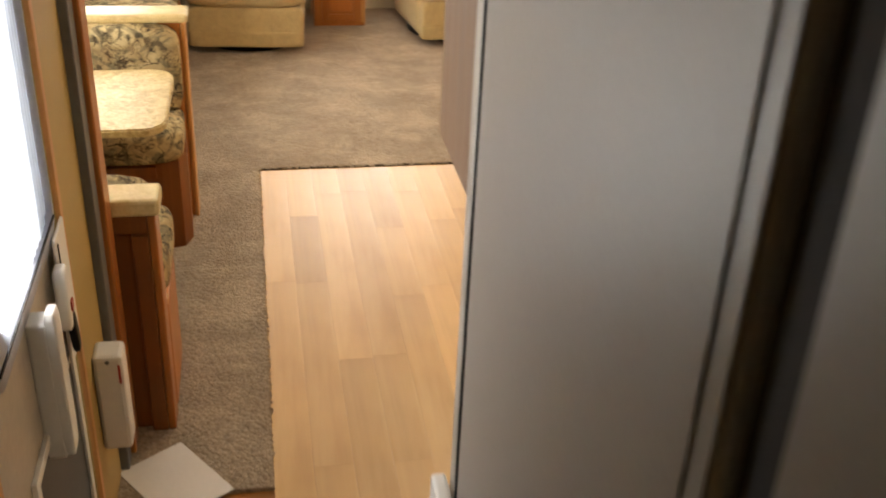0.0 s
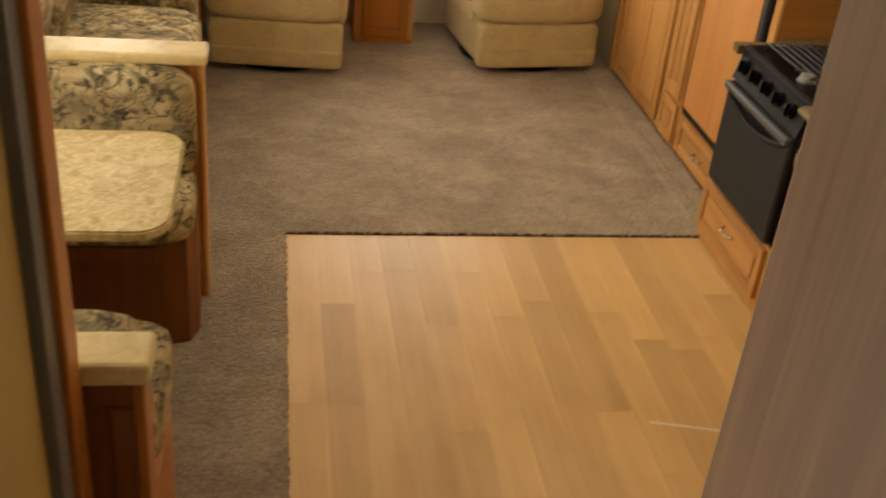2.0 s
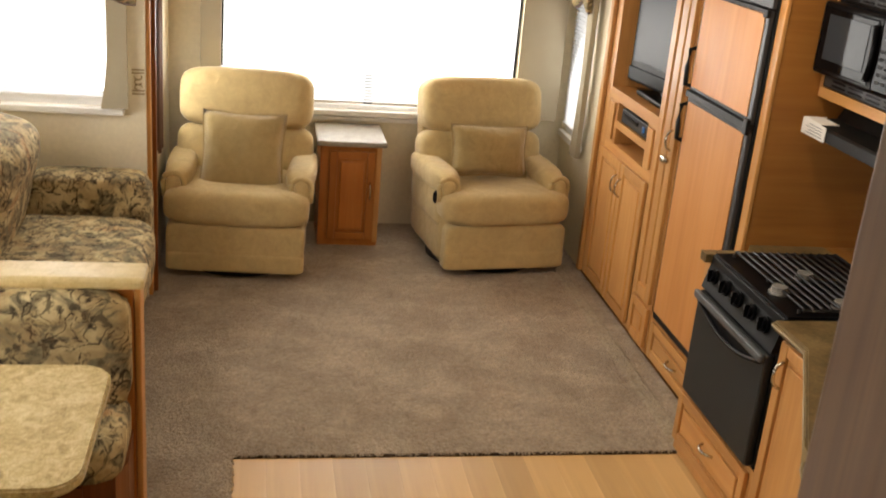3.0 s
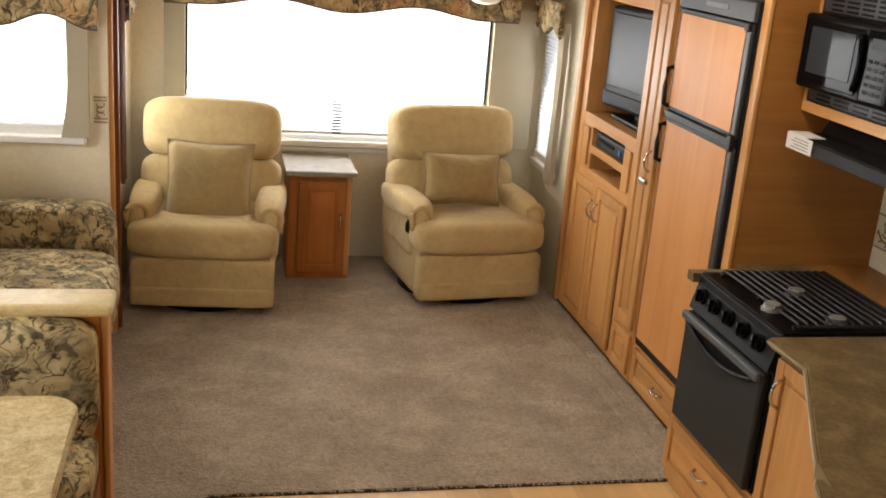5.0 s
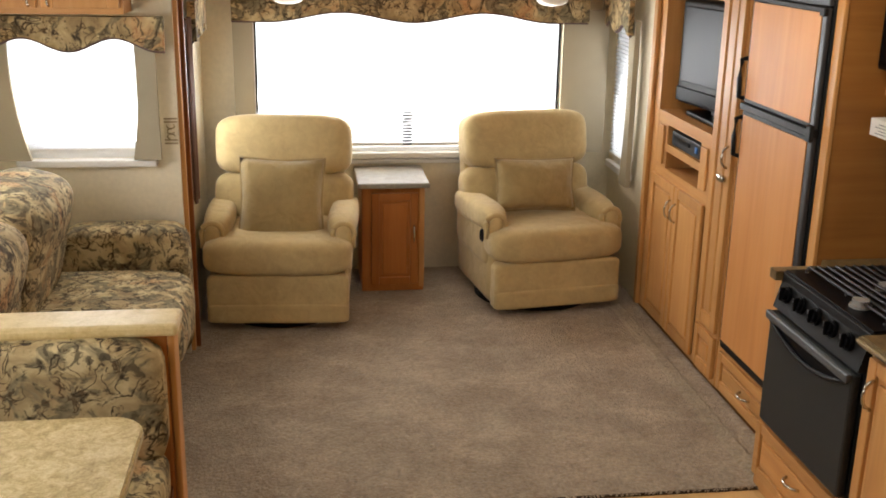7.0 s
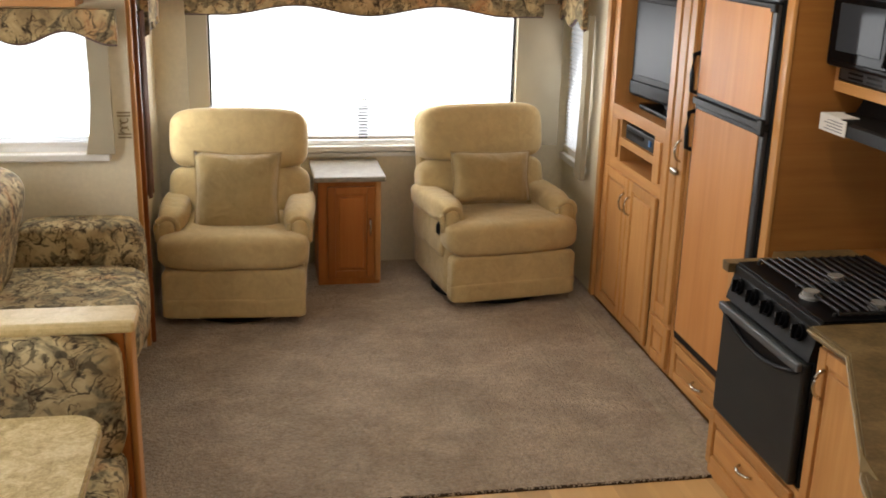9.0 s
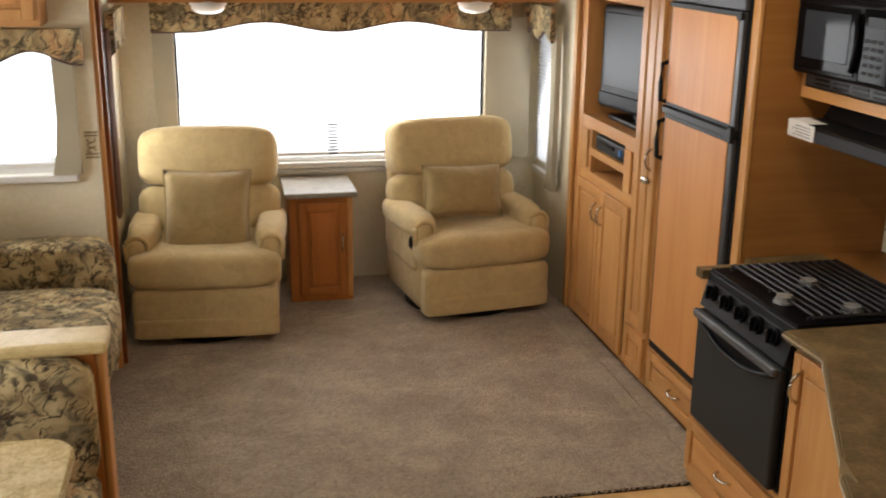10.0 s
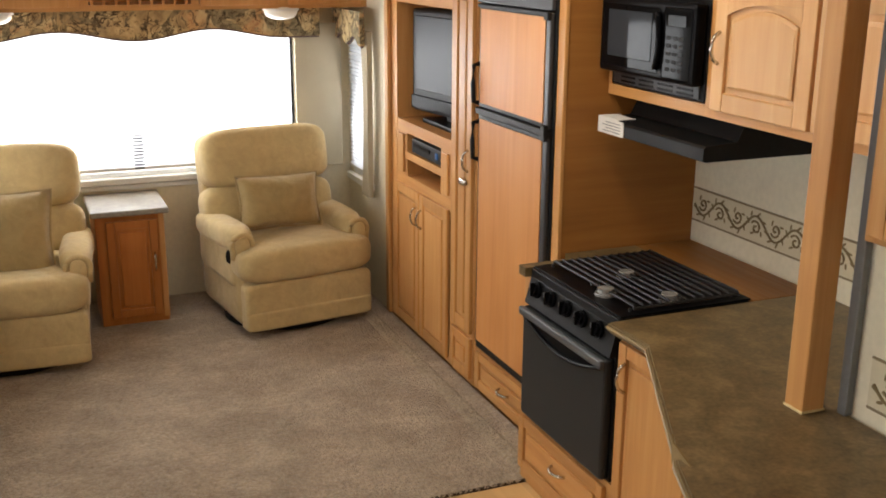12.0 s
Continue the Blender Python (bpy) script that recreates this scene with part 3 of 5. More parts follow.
side_board("y", 2.74, 2.77, 1.93, 1.652, 0.752, 1.6, "taupe cloth-covered board beside the rear window", 0.0)
side_board("y", 2.74, 2.77, -0.28, -0.164, 0.752, 1.6, "taupe cloth-covered board beside the rear window", 0.0)
side_board("x", 1.935, 1.965, 2.26, 2.385, 0.64, 1.58, "taupe cloth-covered board beside the narrow window")
side_board("y", 1.485, 1.51, -0.548, -0.645, 1.002, 1.58, "taupe cloth-covered board beside the bay window", 0.22, 0.28)
side_board("y", 1.485, 1.51, -1.335, -1.185, 1.002, 1.58, "taupe cloth-covered board beside the bay window", 0.16, 0.4)
drape("window_drape", "x", -0.435, 1.74, 1.93, 0.72, 1.62, "plum-brown drape gathered beside the narrow window", 2)

structure("trim_bay_far", B(-0.475, -0.45, 1.572, 1.62, 0.006, ZC, 0.004), M_OAK, "oak trim at the bay's far edge")
structure("trim_bay_far_seal", B(-0.475, -0.43, 1.625, 1.66, 0.006, ZC, 0.004), M_DARKWOOD, "dark seal strip beside the bay trim")
structure("trim_bay_near", B(-0.475, -0.43, -2.16, -2.06, 0.006, ZC, 0.006), M_CHERRY, "brown wooden trim at the bay's near edge")
structure("trim_bay_near_seal", B(-0.475, -0.445, -2.24, -2.165, 0.006, ZC, 0.004), M_GREYMETAL, "grey metal seal strip beside the bay trim")


# ---- cabinet fronts ----
def front_map(facing, a):
    """Maps (u along the wall, d outwards, z) to the world for a front that faces -x or -y."""
    return (lambda u, d, z: (a - d, u, z)) if facing == "x" else (lambda u, d, z: (u, a - d, z))


def front_box(bm, f, u0, u1, d0, d1, z0, z1, bevel=0.0):
    p, q = f(u0, d0, z0), f(u1, d1, z1)
    return box(bm, *[c for i in range(3) for c in (min(p[i], q[i]), max(p[i], q[i]))], bevel)


def front_prism(bm, f, pts, d0, d1, bevel=0.0):
    """A board of outline (u, z) points on a front, from depth d0 to d1."""
    lo, hi = [bm.verts.new(f(u, d0, z)) for u, z in pts], [bm.verts.new(f(u, d1, z)) for u, z in pts]
    n = len(pts)
    top = bm.faces.new(hi)
    bm.faces.new(lo[::-1])
    for i in range(n):
        bm.faces.new((lo[i], lo[(i + 1) % n], hi[(i + 1) % n], hi[i]))
    bmesh.ops.recalc_face_normals(bm, faces=bm.faces)
    if bevel:
        bmesh.ops.inset_region(bm, faces=[top], thickness=bevel, depth=0.0)
        o = Vector(f(0, 0.004, 0)) - Vector(f(0, 0, 0))
        bmesh.ops.translate(bm, verts=list(top.verts), vec=o)
    return bm


def pull(parent, f, u, z, h=0.1, d=0.02, vertical=True, material=None):
    """A bowed cabinet pull."""
    pts = []
    for i in range(9):
        s = i / 8 * 2 - 1
        o = d + 0.03 * (1 - s * s) ** 0.6
        pts.append(f(u, o, z + s * h / 2) if vertical else f(u + s * h / 2, o, z))
    return part("handle", tube(bmesh.new(), pts, 0.006, 8), material or M_CHROME, parent, "brushed nickel bow handle", smooth=True)


def panel_door(parent, f, u0, u1, z0, z1, material, handle=None, name="door", rail=0.05, arch=False, vertical=True, flat=False):
    """A raised-panel door: stiles, rails and a bevelled centre panel in one leaf."""
    bm = bmesh.new()
    t = 0.02
    front_box(bm, f, u0 + rail - 0.002, u1 - rail + 0.002, 0.001, 0.008, z0 + rail - 0.002, z1 - rail + 0.002)
    stiles = [front_box(bmesh.new(), f, a, a + rail, 0.001, t, z0, z1, 0.004) for a in (u0, u1 - rail)]
    rails = [front_box(bmesh.new(), f, u0 + rail, u1 - rail, 0.001, t - 0.001, a, a + rail, 0.004) for a in (z0, z1 - rail)]
    g = 0.018
    raised = None
    if not flat and u1 - u0 > 2 * (rail + g) + 0.03 and z1 - z0 > 2 * (rail + g) + 0.03:
        raised = bmesh.new()
        front_box(raised, f, u0 + rail + g, u1 - rail - g, 0.006, t - 0.002, z0 + rail + g, z1 - rail - g, 0.006)
    if arch:
        w, c = (u1 - u0) / 2 - rail, (u0 + u1) / 2
        curve = [i / 14 * 2 - 1 for i in range(15)]
        rim = [(c + t2 * w, z1 - rail - 0.036 * abs(t2) ** 2.0) for t2 in curve]
        front_prism(rails[1], f, rim + [(c + w, z1 - rail + 0.002), (c - w, z1 - rail + 0.002)], 0.004, t - 0.001)
        raised = bmesh.new()
        crown = [(c + t2 * (w - g), z1 - rail - g - 0.036 * abs(t2) ** 2.0) for t2 in curve]
        front_prism(raised, f, crown + [(c + w - g, z0 + rail + g), (c - w + g, z0 + rail + g)], 0.006, t - 0.006, 0.012)
    ob = part(name, bm, material, parent)
    for piece in stiles:
        part("stile", piece, material, ob)
    for piece in rails:
        part("rail", piece, material, ob)
    if raised:
        part("raised_panel", raised, material, ob)
    if handle:
        pull(ob, f, handle[0], handle[1], vertical=vertical)
    return ob


# ---- television cabinet, larder column, refrigerator ----
XF = 2.0
F = front_map("x", XF)
cab = thing("tv_cabinet", (2.3, 1.6, 0), "tall honey oak cabinet with television niche and doors", "cabinet")
for y0, y1 in ((1.95, 2.08), (1.16, 1.2)):
    part("side_panel", B(XF, 2.6, y0, y1, 0.012, ZC), M_OAK, cab)
for z0, z1 in ((0.012, 0.05), (0.80, 0.86), (0.95, 0.99), (1.09, 1.15), (1.76, 1.83), (1.906, ZC)):
    part("shelf", B(XF + 0.001, 2.55, 1.2, 1.95, z0, z1), M_OAK_Y, cab)
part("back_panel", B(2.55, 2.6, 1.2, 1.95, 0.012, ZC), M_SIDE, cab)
for y0, y1 in ((1.2, 1.33), (1.8, 1.95)):
    for z0, z1 in ((0.86, 0.95), (0.99, 1.09)):
        part("divider", B(XF + 0.001, 2.5, y0, y1, z0, z1), M_OAK, cab)
for u in (1.265, 1.875):
    bm = bmesh.new()
    front_box(bm, F, u - 0.04, u + 0.04, 0.0, 0.012, 0.875, 1.08, 0.004)
    part("pilaster", bm, M_OAK, cab)
part("jamb", B(XF - 0.025, XF - 0.001, 2.035, 2.085, 0.012, ZC, 0.005), M_OAK, cab)
panel_door(cab, F, 1.59, 1.955, 0.04, 0.81, M_OAK, (1.625, 0.68))
panel_door(cab, F, 1.21, 1.58, 0.04, 0.81, M_OAK, (1.545, 0.68))
part("recess_panel", B(XF + 0.012, 2.55, 1.2, 1.95, 1.831, 1.905), M_OAK_Y, cab)

col = thing("larder_column", (2.3, 1.03, 0), "narrow tall honey oak larder column", "cabinet")
part("body", B(XF - 0.004, 2.6, 0.9, 1.155, 0.012, ZC), M_OAK, col)
Fc = front_map("x", XF - 0.004)
d = panel_door(col, Fc, 0.915, 1.15, 0.27, 1.89, M_OAK, (0.95, 1.1), rail=0.06)
part("latch", soft(bmesh.new(), (XF - 0.035, 0.975, 1.0), (0.03, 0.075, 0.032), 3.5, 5), M_CHROME, d, "small nickel latch")
panel_door(col, Fc, 0.915, 1.15, 0.04, 0.245, M_OAK, None, rail=0.045)

fc = thing("fridge_surround", (2.3, 0.5, 0), "honey oak refrigerator surround with a drawer below", "cabinet")
bm = bmesh.new()
box(bm, XF, 2.62, 0.872, 0.898, 0.012, ZC)
box(bm, XF + 0.002, 2.6, 0.175, 0.872, 0.012, 0.225)
box(bm, XF + 0.002, 2.6, 0.175, 0.872, 1.895, ZC)
part("body", bm, M_OAK, fc)
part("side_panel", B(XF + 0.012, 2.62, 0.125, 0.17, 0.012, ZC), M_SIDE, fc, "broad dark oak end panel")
part("corner_strip", B(XF - 0.006, XF + 0.012, 0.12, 0.174, 0.012, ZC, 0.004), M_OAK, fc)
panel_door(fc, F, 0.2, 0.85, 0.04, 0.215, M_OAK_Y, (0.53, 0.13), "drawer", 0.04, vertical=False)

fr = thing("refrigerator", (2.3, 0.52, 0.23), "built-in refrigerator with oak panels and black trim", "refrigerator")
bm = bmesh.new()
box(bm, XF - 0.01, 2.58, 0.18, 0.868, 0.23, 1.89, 0.006)
part("body", bm, M_BLACK, fr)
for z0, z1, nm in ((0.285, 1.315, "lower_door"), (1.385, 1.785, "freezer_door")):
    bm = bmesh.new()
    front_box(bm, F, 0.215, 0.84, 0.011, 0.026, z0 - 0.02, z1 + 0.02, 0.006)
    dd = part(nm, bm, M_BLACK, fr, "black framed door")
    bm = bmesh.new()
    front_box(bm, F, 0.235, 0.818, 0.022, 0.03, z0, z1)
    part("door_panel", bm, M_FRIDGE, dd, "light oak door panel")
    bm = bmesh.new()
    front_box(bm, F, 0.19, 0.226, 0.011, 0.031, z0 - 0.02, z1 + 0.02, 0.006)
    part("edge_trim", bm, M_DGREY, dd, "grey metal edge trim")
    zc = 1.215 if nm == "lower_door" else 1.465
    pts = [F(0.845, 0.02, zc - 0.085), F(0.85, 0.045, zc - 0.078), F(0.85, 0.05, zc), F(0.85, 0.045, zc + 0.078), F(0.845, 0.02, zc + 0.085)]
    part("handle", tube(bmesh.new(), pts, 0.011, 8), M_BLACK, dd, "black bar handle", smooth=True)
bm = bmesh.new()
front_box(bm, F, 0.185, 0.86, 0.011, 0.03, 1.81, 1.885, 0.005)
vs = part("vent_strip", bm, M_DGREY, fr, "grey control strip")
bm = bmesh.new()
front_box(bm, F, 0.4, 0.6, 0.029, 0.033, 1.838, 1.858, 0.002)
part("control_inset", bm, M_GREYMETAL, vs, "pale control inset")
for z0, z1 in ((1.775, 1.808), (1.318, 1.382)):
    bm = bmesh.new()
    front_box(bm, F, 0.186, 0.224, 0.028, 0.046, z0, z1, 0.005)
    part("hinge_cap", bm, M_BLACK, fr, "black hinge cap")
bm = bmesh.new()
front_box(bm, F, 0.226, 0.84, 0.027, 0.036, 1.79, 1.806, 0.003)
part("top_edge", bm, M_BLACK, fr)
bm = bmesh.new()
front_box(bm, F, 0.185, 0.845, 0.011, 0.04, 1.335, 1.365, 0.005)
part("gap_rail", bm, M_BLACK, fr)

tv = thing("television", (2.25, 1.55, 1.15), "black flat television on a stand in the niche", "television")
TVM = pose(0, 0, 0, 0, 0, 9)
def tv_box(x0, x1, y0, y1, z0, z1, bevel):
    bm = B(x0, x1, y0, y1, z0, z1, bevel, 3)
    bmesh.ops.transform(bm, matrix=Matrix.Translation((2.15, 1.56, 0)) @ TVM, verts=bm.verts)
    return bm


part("casing", tv_box(-0.035, 0.06, -0.34, 0.34, 1.2, 1.73, 0.018), M_BLACK, tv)
part("screen", tv_box(-0.04, -0.03, -0.3, 0.3, 1.315, 1.695, 0.004), M_SCREEN, tv, "dark grey glass screen")
part("speaker_bar", tv_box(-0.046, -0.034, -0.33, 0.33, 1.215, 1.285, 0.005), M_GLOSSBLACK, tv, "glossy black lower bezel")
part("stand", B(2.07, 2.28, 1.34, 1.76, 1.151, 1.175, 0.008), M_GLOSSBLACK, tv)
part("neck", B(2.15, 2.2, 1.48, 1.62, 1.17, 1.25, 0.008), M_BLACK, tv)
pl = thing("disc_player", (2.15, 1.56, 0.99), "black disc player on the shelf with blue light", "media player")
part("body", B(2.01, 2.28, 1.36, 1.76, 0.994, 1.07, 0.006), M_BLACK, pl)
part("display", B(2.005, 2.012, 1.5, 1.72, 1.03, 1.05), M_GLOSSBLACK, pl)
part("light", B(2.004, 2.011, 1.395, 1.42, 1.02, 1.05), M_BLUE, pl, "small blue light")

# ---- range ----
YS0, YS1 = -0.612, -0.004
XS = 1.8
rng = thing("range", (2.1, -0.3, 0.3), "black gas range with oven and cast iron grate", "stove", "")
part("body", B(XS + 0.02, 2.34, YS0, YS1, 0.3, 0.885, 0.004), M_BLACK, rng)
S = front_map("x", XS + 0.02)
bm = bmesh.new()
front_box(bm, S, YS0 + 0.005, YS1 - 0.005, 0.0, 0.035, 0.31, 0.745, 0.01)
od = part("oven_door", bm, M_OVEN, rng, "dark glass oven door")
bm = bmesh.new()
front_box(bm, S, YS0 + 0.008, YS1 - 0.008, 0.034, 0.056, 0.715, 0.747, 0.007)
part("door_rail", bm, M_RAIL, od, "grey metal door rail")
mid_y, half = (YS0 + YS1) / 2, (YS1 - YS0) / 2 - 0.03
arc = [(mid_y + half * (i / 10 - 1), 0.714 - 0.058 * (1 - (i / 10 - 1) ** 2)) for i in range(21)]
# no hollow here: a flat black plate gives the grip's shaded recess
bm = front_prism(bmesh.new(), S, [(mid_y + half, 0.716), (mid_y - half, 0.716)] + arc[1:-1], 0.033, 0.0362)
part("grip_shade", bm, M_GLOSSBLACK, od, "flat black bowed plate painting the grip recess's shade")
lip = [S(u, 0.04, z) for u, z in arc]
part("handle", tube(bmesh.new(), lip, 0.009, 8), M_BLACK, od, "bowed black handle lip", smooth=True)
bm = prism(bmesh.new(), [(XS - 0.005, 0.755), (XS + 0.03, 0.755), (XS + 0.06, 0.886), (XS + 0.028, 0.886)], YS0, YS1, "y")
cp = part("control_panel", bm, M_BLACK, rng)
for i in range(5):
    y = YS1 - 0.075 - i * 0.11
    bm = disc(bmesh.new(), (XS + 0.008, y, 0.822), (-0.97, 0, 0.23), 0.03, 0.009, 20)
    disc(bm, (XS + 0.001, y, 0.824), (-0.97, 0, 0.23), 0.021, 0.014, 18)
    box(bm, XS - 0.024, XS - 0.004, y - 0.006, y + 0.006, 0.804, 0.852, 0.003)
    part("knob", bm, M_GLOSSBLACK, cp)
    part("knob_mark", B(XS - 0.0265, XS - 0.0235, y - 0.002, y + 0.002, 0.834, 0.85), M_GREYMETAL, cp, "grey index mark")
part("cooktop", B(XS + 0.03, 2.345, YS0, YS1, 0.8862, 0.893, 0.002), M_GLOSSBLACK, rng)
bm = bmesh.new()
for i in range(13):
    x = XS + 0.1 + i * 0.0172 * 2
    tube(bm, [(x, YS0 + 0.025, 0.9), (x, YS0 + 0.035, 0.912), (x, YS1 - 0.035, 0.912), (x, YS1 - 0.025, 0.9)], 0.0048, 6)
for y in (YS0 + 0.03, (YS0 + YS1) / 2, YS1 - 0.03):
    tube(bm, [(XS + 0.095, y, 0.904), (2.315, y, 0.904)], 0.006, 6)
for x in (XS + 0.09, 2.305):
    for y in (YS0 + 0.04, YS1 - 0.04):
        disc(bm, (x, y, 0.893), (0, 0, 1), 0.007, 0.012, 8)
part("grate", bm, M_IRON, rng, "black cast iron bar grate")
for x, y in ((2.07, -0.26), (1.9, -0.40), (2.07, -0.53)):
    bm = disc(bmesh.new(), (x, y, 0.893), (0, 0, 1), 0.036, 0.01, 20)
    disc(bm, (x, y, 0.9), (0, 0, 1), 0.028, 0.019, 20)
    part("burner", bm, M_BURNER, rng, "bright metal burner head")

# ---- base cabinets and worktop ----
bc = thing("base_cabinet", (2.1, -0.3, 0), "honey oak base cabinet under the range", "cabinet")
bm = B(XS + 0.02, 2.6, -0.635, 0.04, 0.0, 0.297)
box(bm, XS + 0.02, 2.6, 0.002, 0.045, 0.297, 0.85)
part("body", bm, M_OAK, bc)
panel_door(bc, front_map("x", XS + 0.02), -0.6, 0.03, 0.06, 0.28, M_OAK_Y, (-0.3, 0.19), "drawer", 0.04, vertical=False)

bc2 = thing("base_cabinet", (1.8, -1.6, 0), "honey oak corner base cabinet with angled front", "cabinet")
bm = slab(bmesh.new(), [(XS + 0.02, -0.64), (XS + 0.02, -1.12), (1.5, -1.62), (1.42, -1.72), (1.42, -2.6), (1.995, -2.6), (1.995, -1.425), (2.6, -1.41), (2.6, -0.64)], 0.0, 0.85)
part("body", bm, M_OAK, bc2)
panel_door(bc2, front_map("x", XS + 0.02), -1.1, -0.655, 0.08, 0.83, M_OAK, (-0.7, 0.72), rail=0.045)

wt = thing("worktop", (1.9, -1.4, 0.85), "brown mottled stone laminate worktop with clipped corner", "worktop")
bm = slab(bmesh.new(), [(1.778, -0.618), (1.782, -0.838), (1.455, -1.465), (1.43, -1.5), (1.37, -1.64), (1.37, -2.63), (1.996, -2.63), (1.996, -1.415), (2.618, -1.405), (2.618, -0.618)], 0.851, 0.886)
bmesh.ops.bevel(bm, geom=[e for e in bm.edges if abs(e.verts[0].co.z - e.verts[1].co.z) < 1e-5], offset=0.006, segments=2, affect="EDGES")
part("slab", bm, M_COUNTER, wt)
edge = [(1.778, -0.618), (1.782, -0.838), (1.455, -1.465), (1.43, -1.5), (1.37, -1.64), (1.37, -2.63)]
part("edge_band", tube(bmesh.new(), [(x - 0.002, y, 0.869) for x, y in edge], 0.0055, 6), M_EDGEBAND, wt, "tan laminate edge band")
bm = bmesh.new()
prism(bm, [(-1.46, 0.86), (-1.452, 0.935), (-1.462, 0.915), (-1.53, 0.889), (-1.53, 0.86)], 1.447, 1.451, "x")
part("loose_edge_end", bm, M_EDGEBAND, wt, "loose upturned end of the edge band")
part("range_strip", slab(bmesh.new(), [(1.795, 0.0), (2.35, 0.0), (2.35, 0.118), (2.03, 0.118), (1.99, 0.05), (1.795, 0.05)], 0.851, 0.886), M_COUNTER, wt)
part("range_shelf", B(2.352, 2.618, -0.615, 0.122, 0.851, 0.884, 0.003), M_CHERRY_Y, wt, "reddish oak shelf behind the range")

post = thing("trim_post", (1.91, -1.36, 0.886), "honey oak corner post standing on the worktop", "post")
part("post", B(1.882, 1.953, -1.402, -1.334, 0.887, ZC, 0.004), M_OAK, post)
part("foot_caulk", B(1.879, 1.956, -1.405, -1.331, 0.8865, 0.894, 0.003), M_CREAMCAP, post, "pale worn foot edge")
structure("trim_track", B(1.974, 1.998, -1.455, -1.425, 0.887, ZC, 0.003), M_TRACK, "grey metal track beside the post")


def border(name, x, y0, y1, z, h, label):
    """A printed wallpaper border: band, two lines, scrolls."""
    T = structure(name, B(x - 0.0035, x - 0.0005, y0, y1, z, z + h), M_BORDER, label)
    for za, zb in ((0, 0.007), (h - 0.007, h)):
        part("border_line", B(x - 0.005, x - 0.003, y0, y1, z + za, z + zb), M_BORDERLINE, T)
    y, k, step = y1 - 0.07, 0, h * 0.78
    while y > y0 + 0.06:
        s = 1 if k % 2 else -1
        bm = bmesh.new()
        mid = z + h / 2
        vine = [(x - 0.0055, y + step * (0.5 - i / 12), mid + s * h * 0.26 * math.sin(math.pi * i / 12)) for i in range(13)]
        tube(bm, vine, 0.0045, 5)
        coil = [(x - 0.0055, y + 0.2 * h * (1 - i / 26) * math.cos(i * 0.36 + 0.6), mid - s * 0.06 * h + s * 0.2 * h * (1 - i / 26) * math.sin(i * 0.36 + 0.6)) for i in range(23)]
        tube(bm, coil, 0.0042, 5)
        for a, r, w in ((0.3, 0.31, 0.03), (1.0, 0.34, 0.024), (1.8, 0.33, 0.028), (2.6, 0.3, 0.03), (3.9, 0.27, 0.022), (5.2, 0.26, 0.024)):
            turn = Matrix.Rotation(a * s + 0.7, 3, "X")
            soft(bm, (x - 0.005, y + r * h * 1.15 * math.cos(a), mid + s * r * h * math.sin(a)), (0.003, w, 0.009), 2.2, 3, turn)
        part("border_scroll", bm, M_ORN, T)
        y -= step
        k += 1
    return T


border("trim_border_kitchen", 2.62, -1.4, 0.12, 0.97, 0.14, "printed scroll wallpaper border behind the range")
border("trim_border_right", 2.0, -2.6, -1.5, 0.93, 0.14, "printed scroll wallpaper border above the worktop")

bp = structure("trim_border_bay", B(-0.535, -0.475, 1.546, 1.5495, 1.06, 1.19), M_BORDER, "strip of printed scroll wallpaper border")
for z in (1.064, 1.08, 1.165, 1.18):
    part("border_line", B(-0.535, -0.475, 1.5445, 1.5462, z, z + 0.006), M_BORDERLINE, bp)
for k in range(3):
    a = k * 1.3
    pts = [(-0.505 + 0.018 * math.cos(a + i * 0.5), 1.545, 1.1 + k * 0.024 + 0.011 * math.sin(a + i * 0.5)) for i in range(10)]
    part("border_scroll", tube(bmesh.new(), pts, 0.003, 5), M_ORN, bp)

# ---- upper kitchen cabinets, microwave, hood ----
XU = 2.19
U = front_map("x", XU)
up = thing("wall_cabinet", (2.4, -0.5, 1.5), "honey oak wall cabinet with microwave niche and arched door", "cabinet")
for y0, y1 in ((0.1, 0.122), (-0.52, -0.485), (-1.4, -1.37)):
    part("side_panel", B(XU, 2.618, y0, y1, 1.505, 2.2), M_OAK, up)
for y0, y1 in ((-0.485, 0.1), (-1.37, -0.52)):
    part("bottom_panel", B(XU, 2.618, y0, y1, 1.505, 1.545), M_OAK_Y, up)
    part("top_panel", B(XU, 2.618, y0, y1, 1.96, 2.2), M_OAK_Y, up)
    part("back_panel", B(2.6, 2.618, y0, y1, 1.545, 1.96), M_OAK, up)
part("face_rail", B(XU + 0.001, XU + 0.02, -1.37, -0.52, 1.9, 1.96), M_OAK_Y, up)
part("face_stile", B(XU + 0.001, XU + 0.02, -1.01, -0.97, 1.545, 1.9), M_OAK, up)
panel_door(up, U, -0.985, -0.53, 1.535, 1.935, M_UPPER, (-0.56, 1.735), rail=0.06, arch=True)
panel_door(up, U, -1.39, -1.0, 1.535, 1.935, M_UPPER, None, rail=0.06, arch=True)

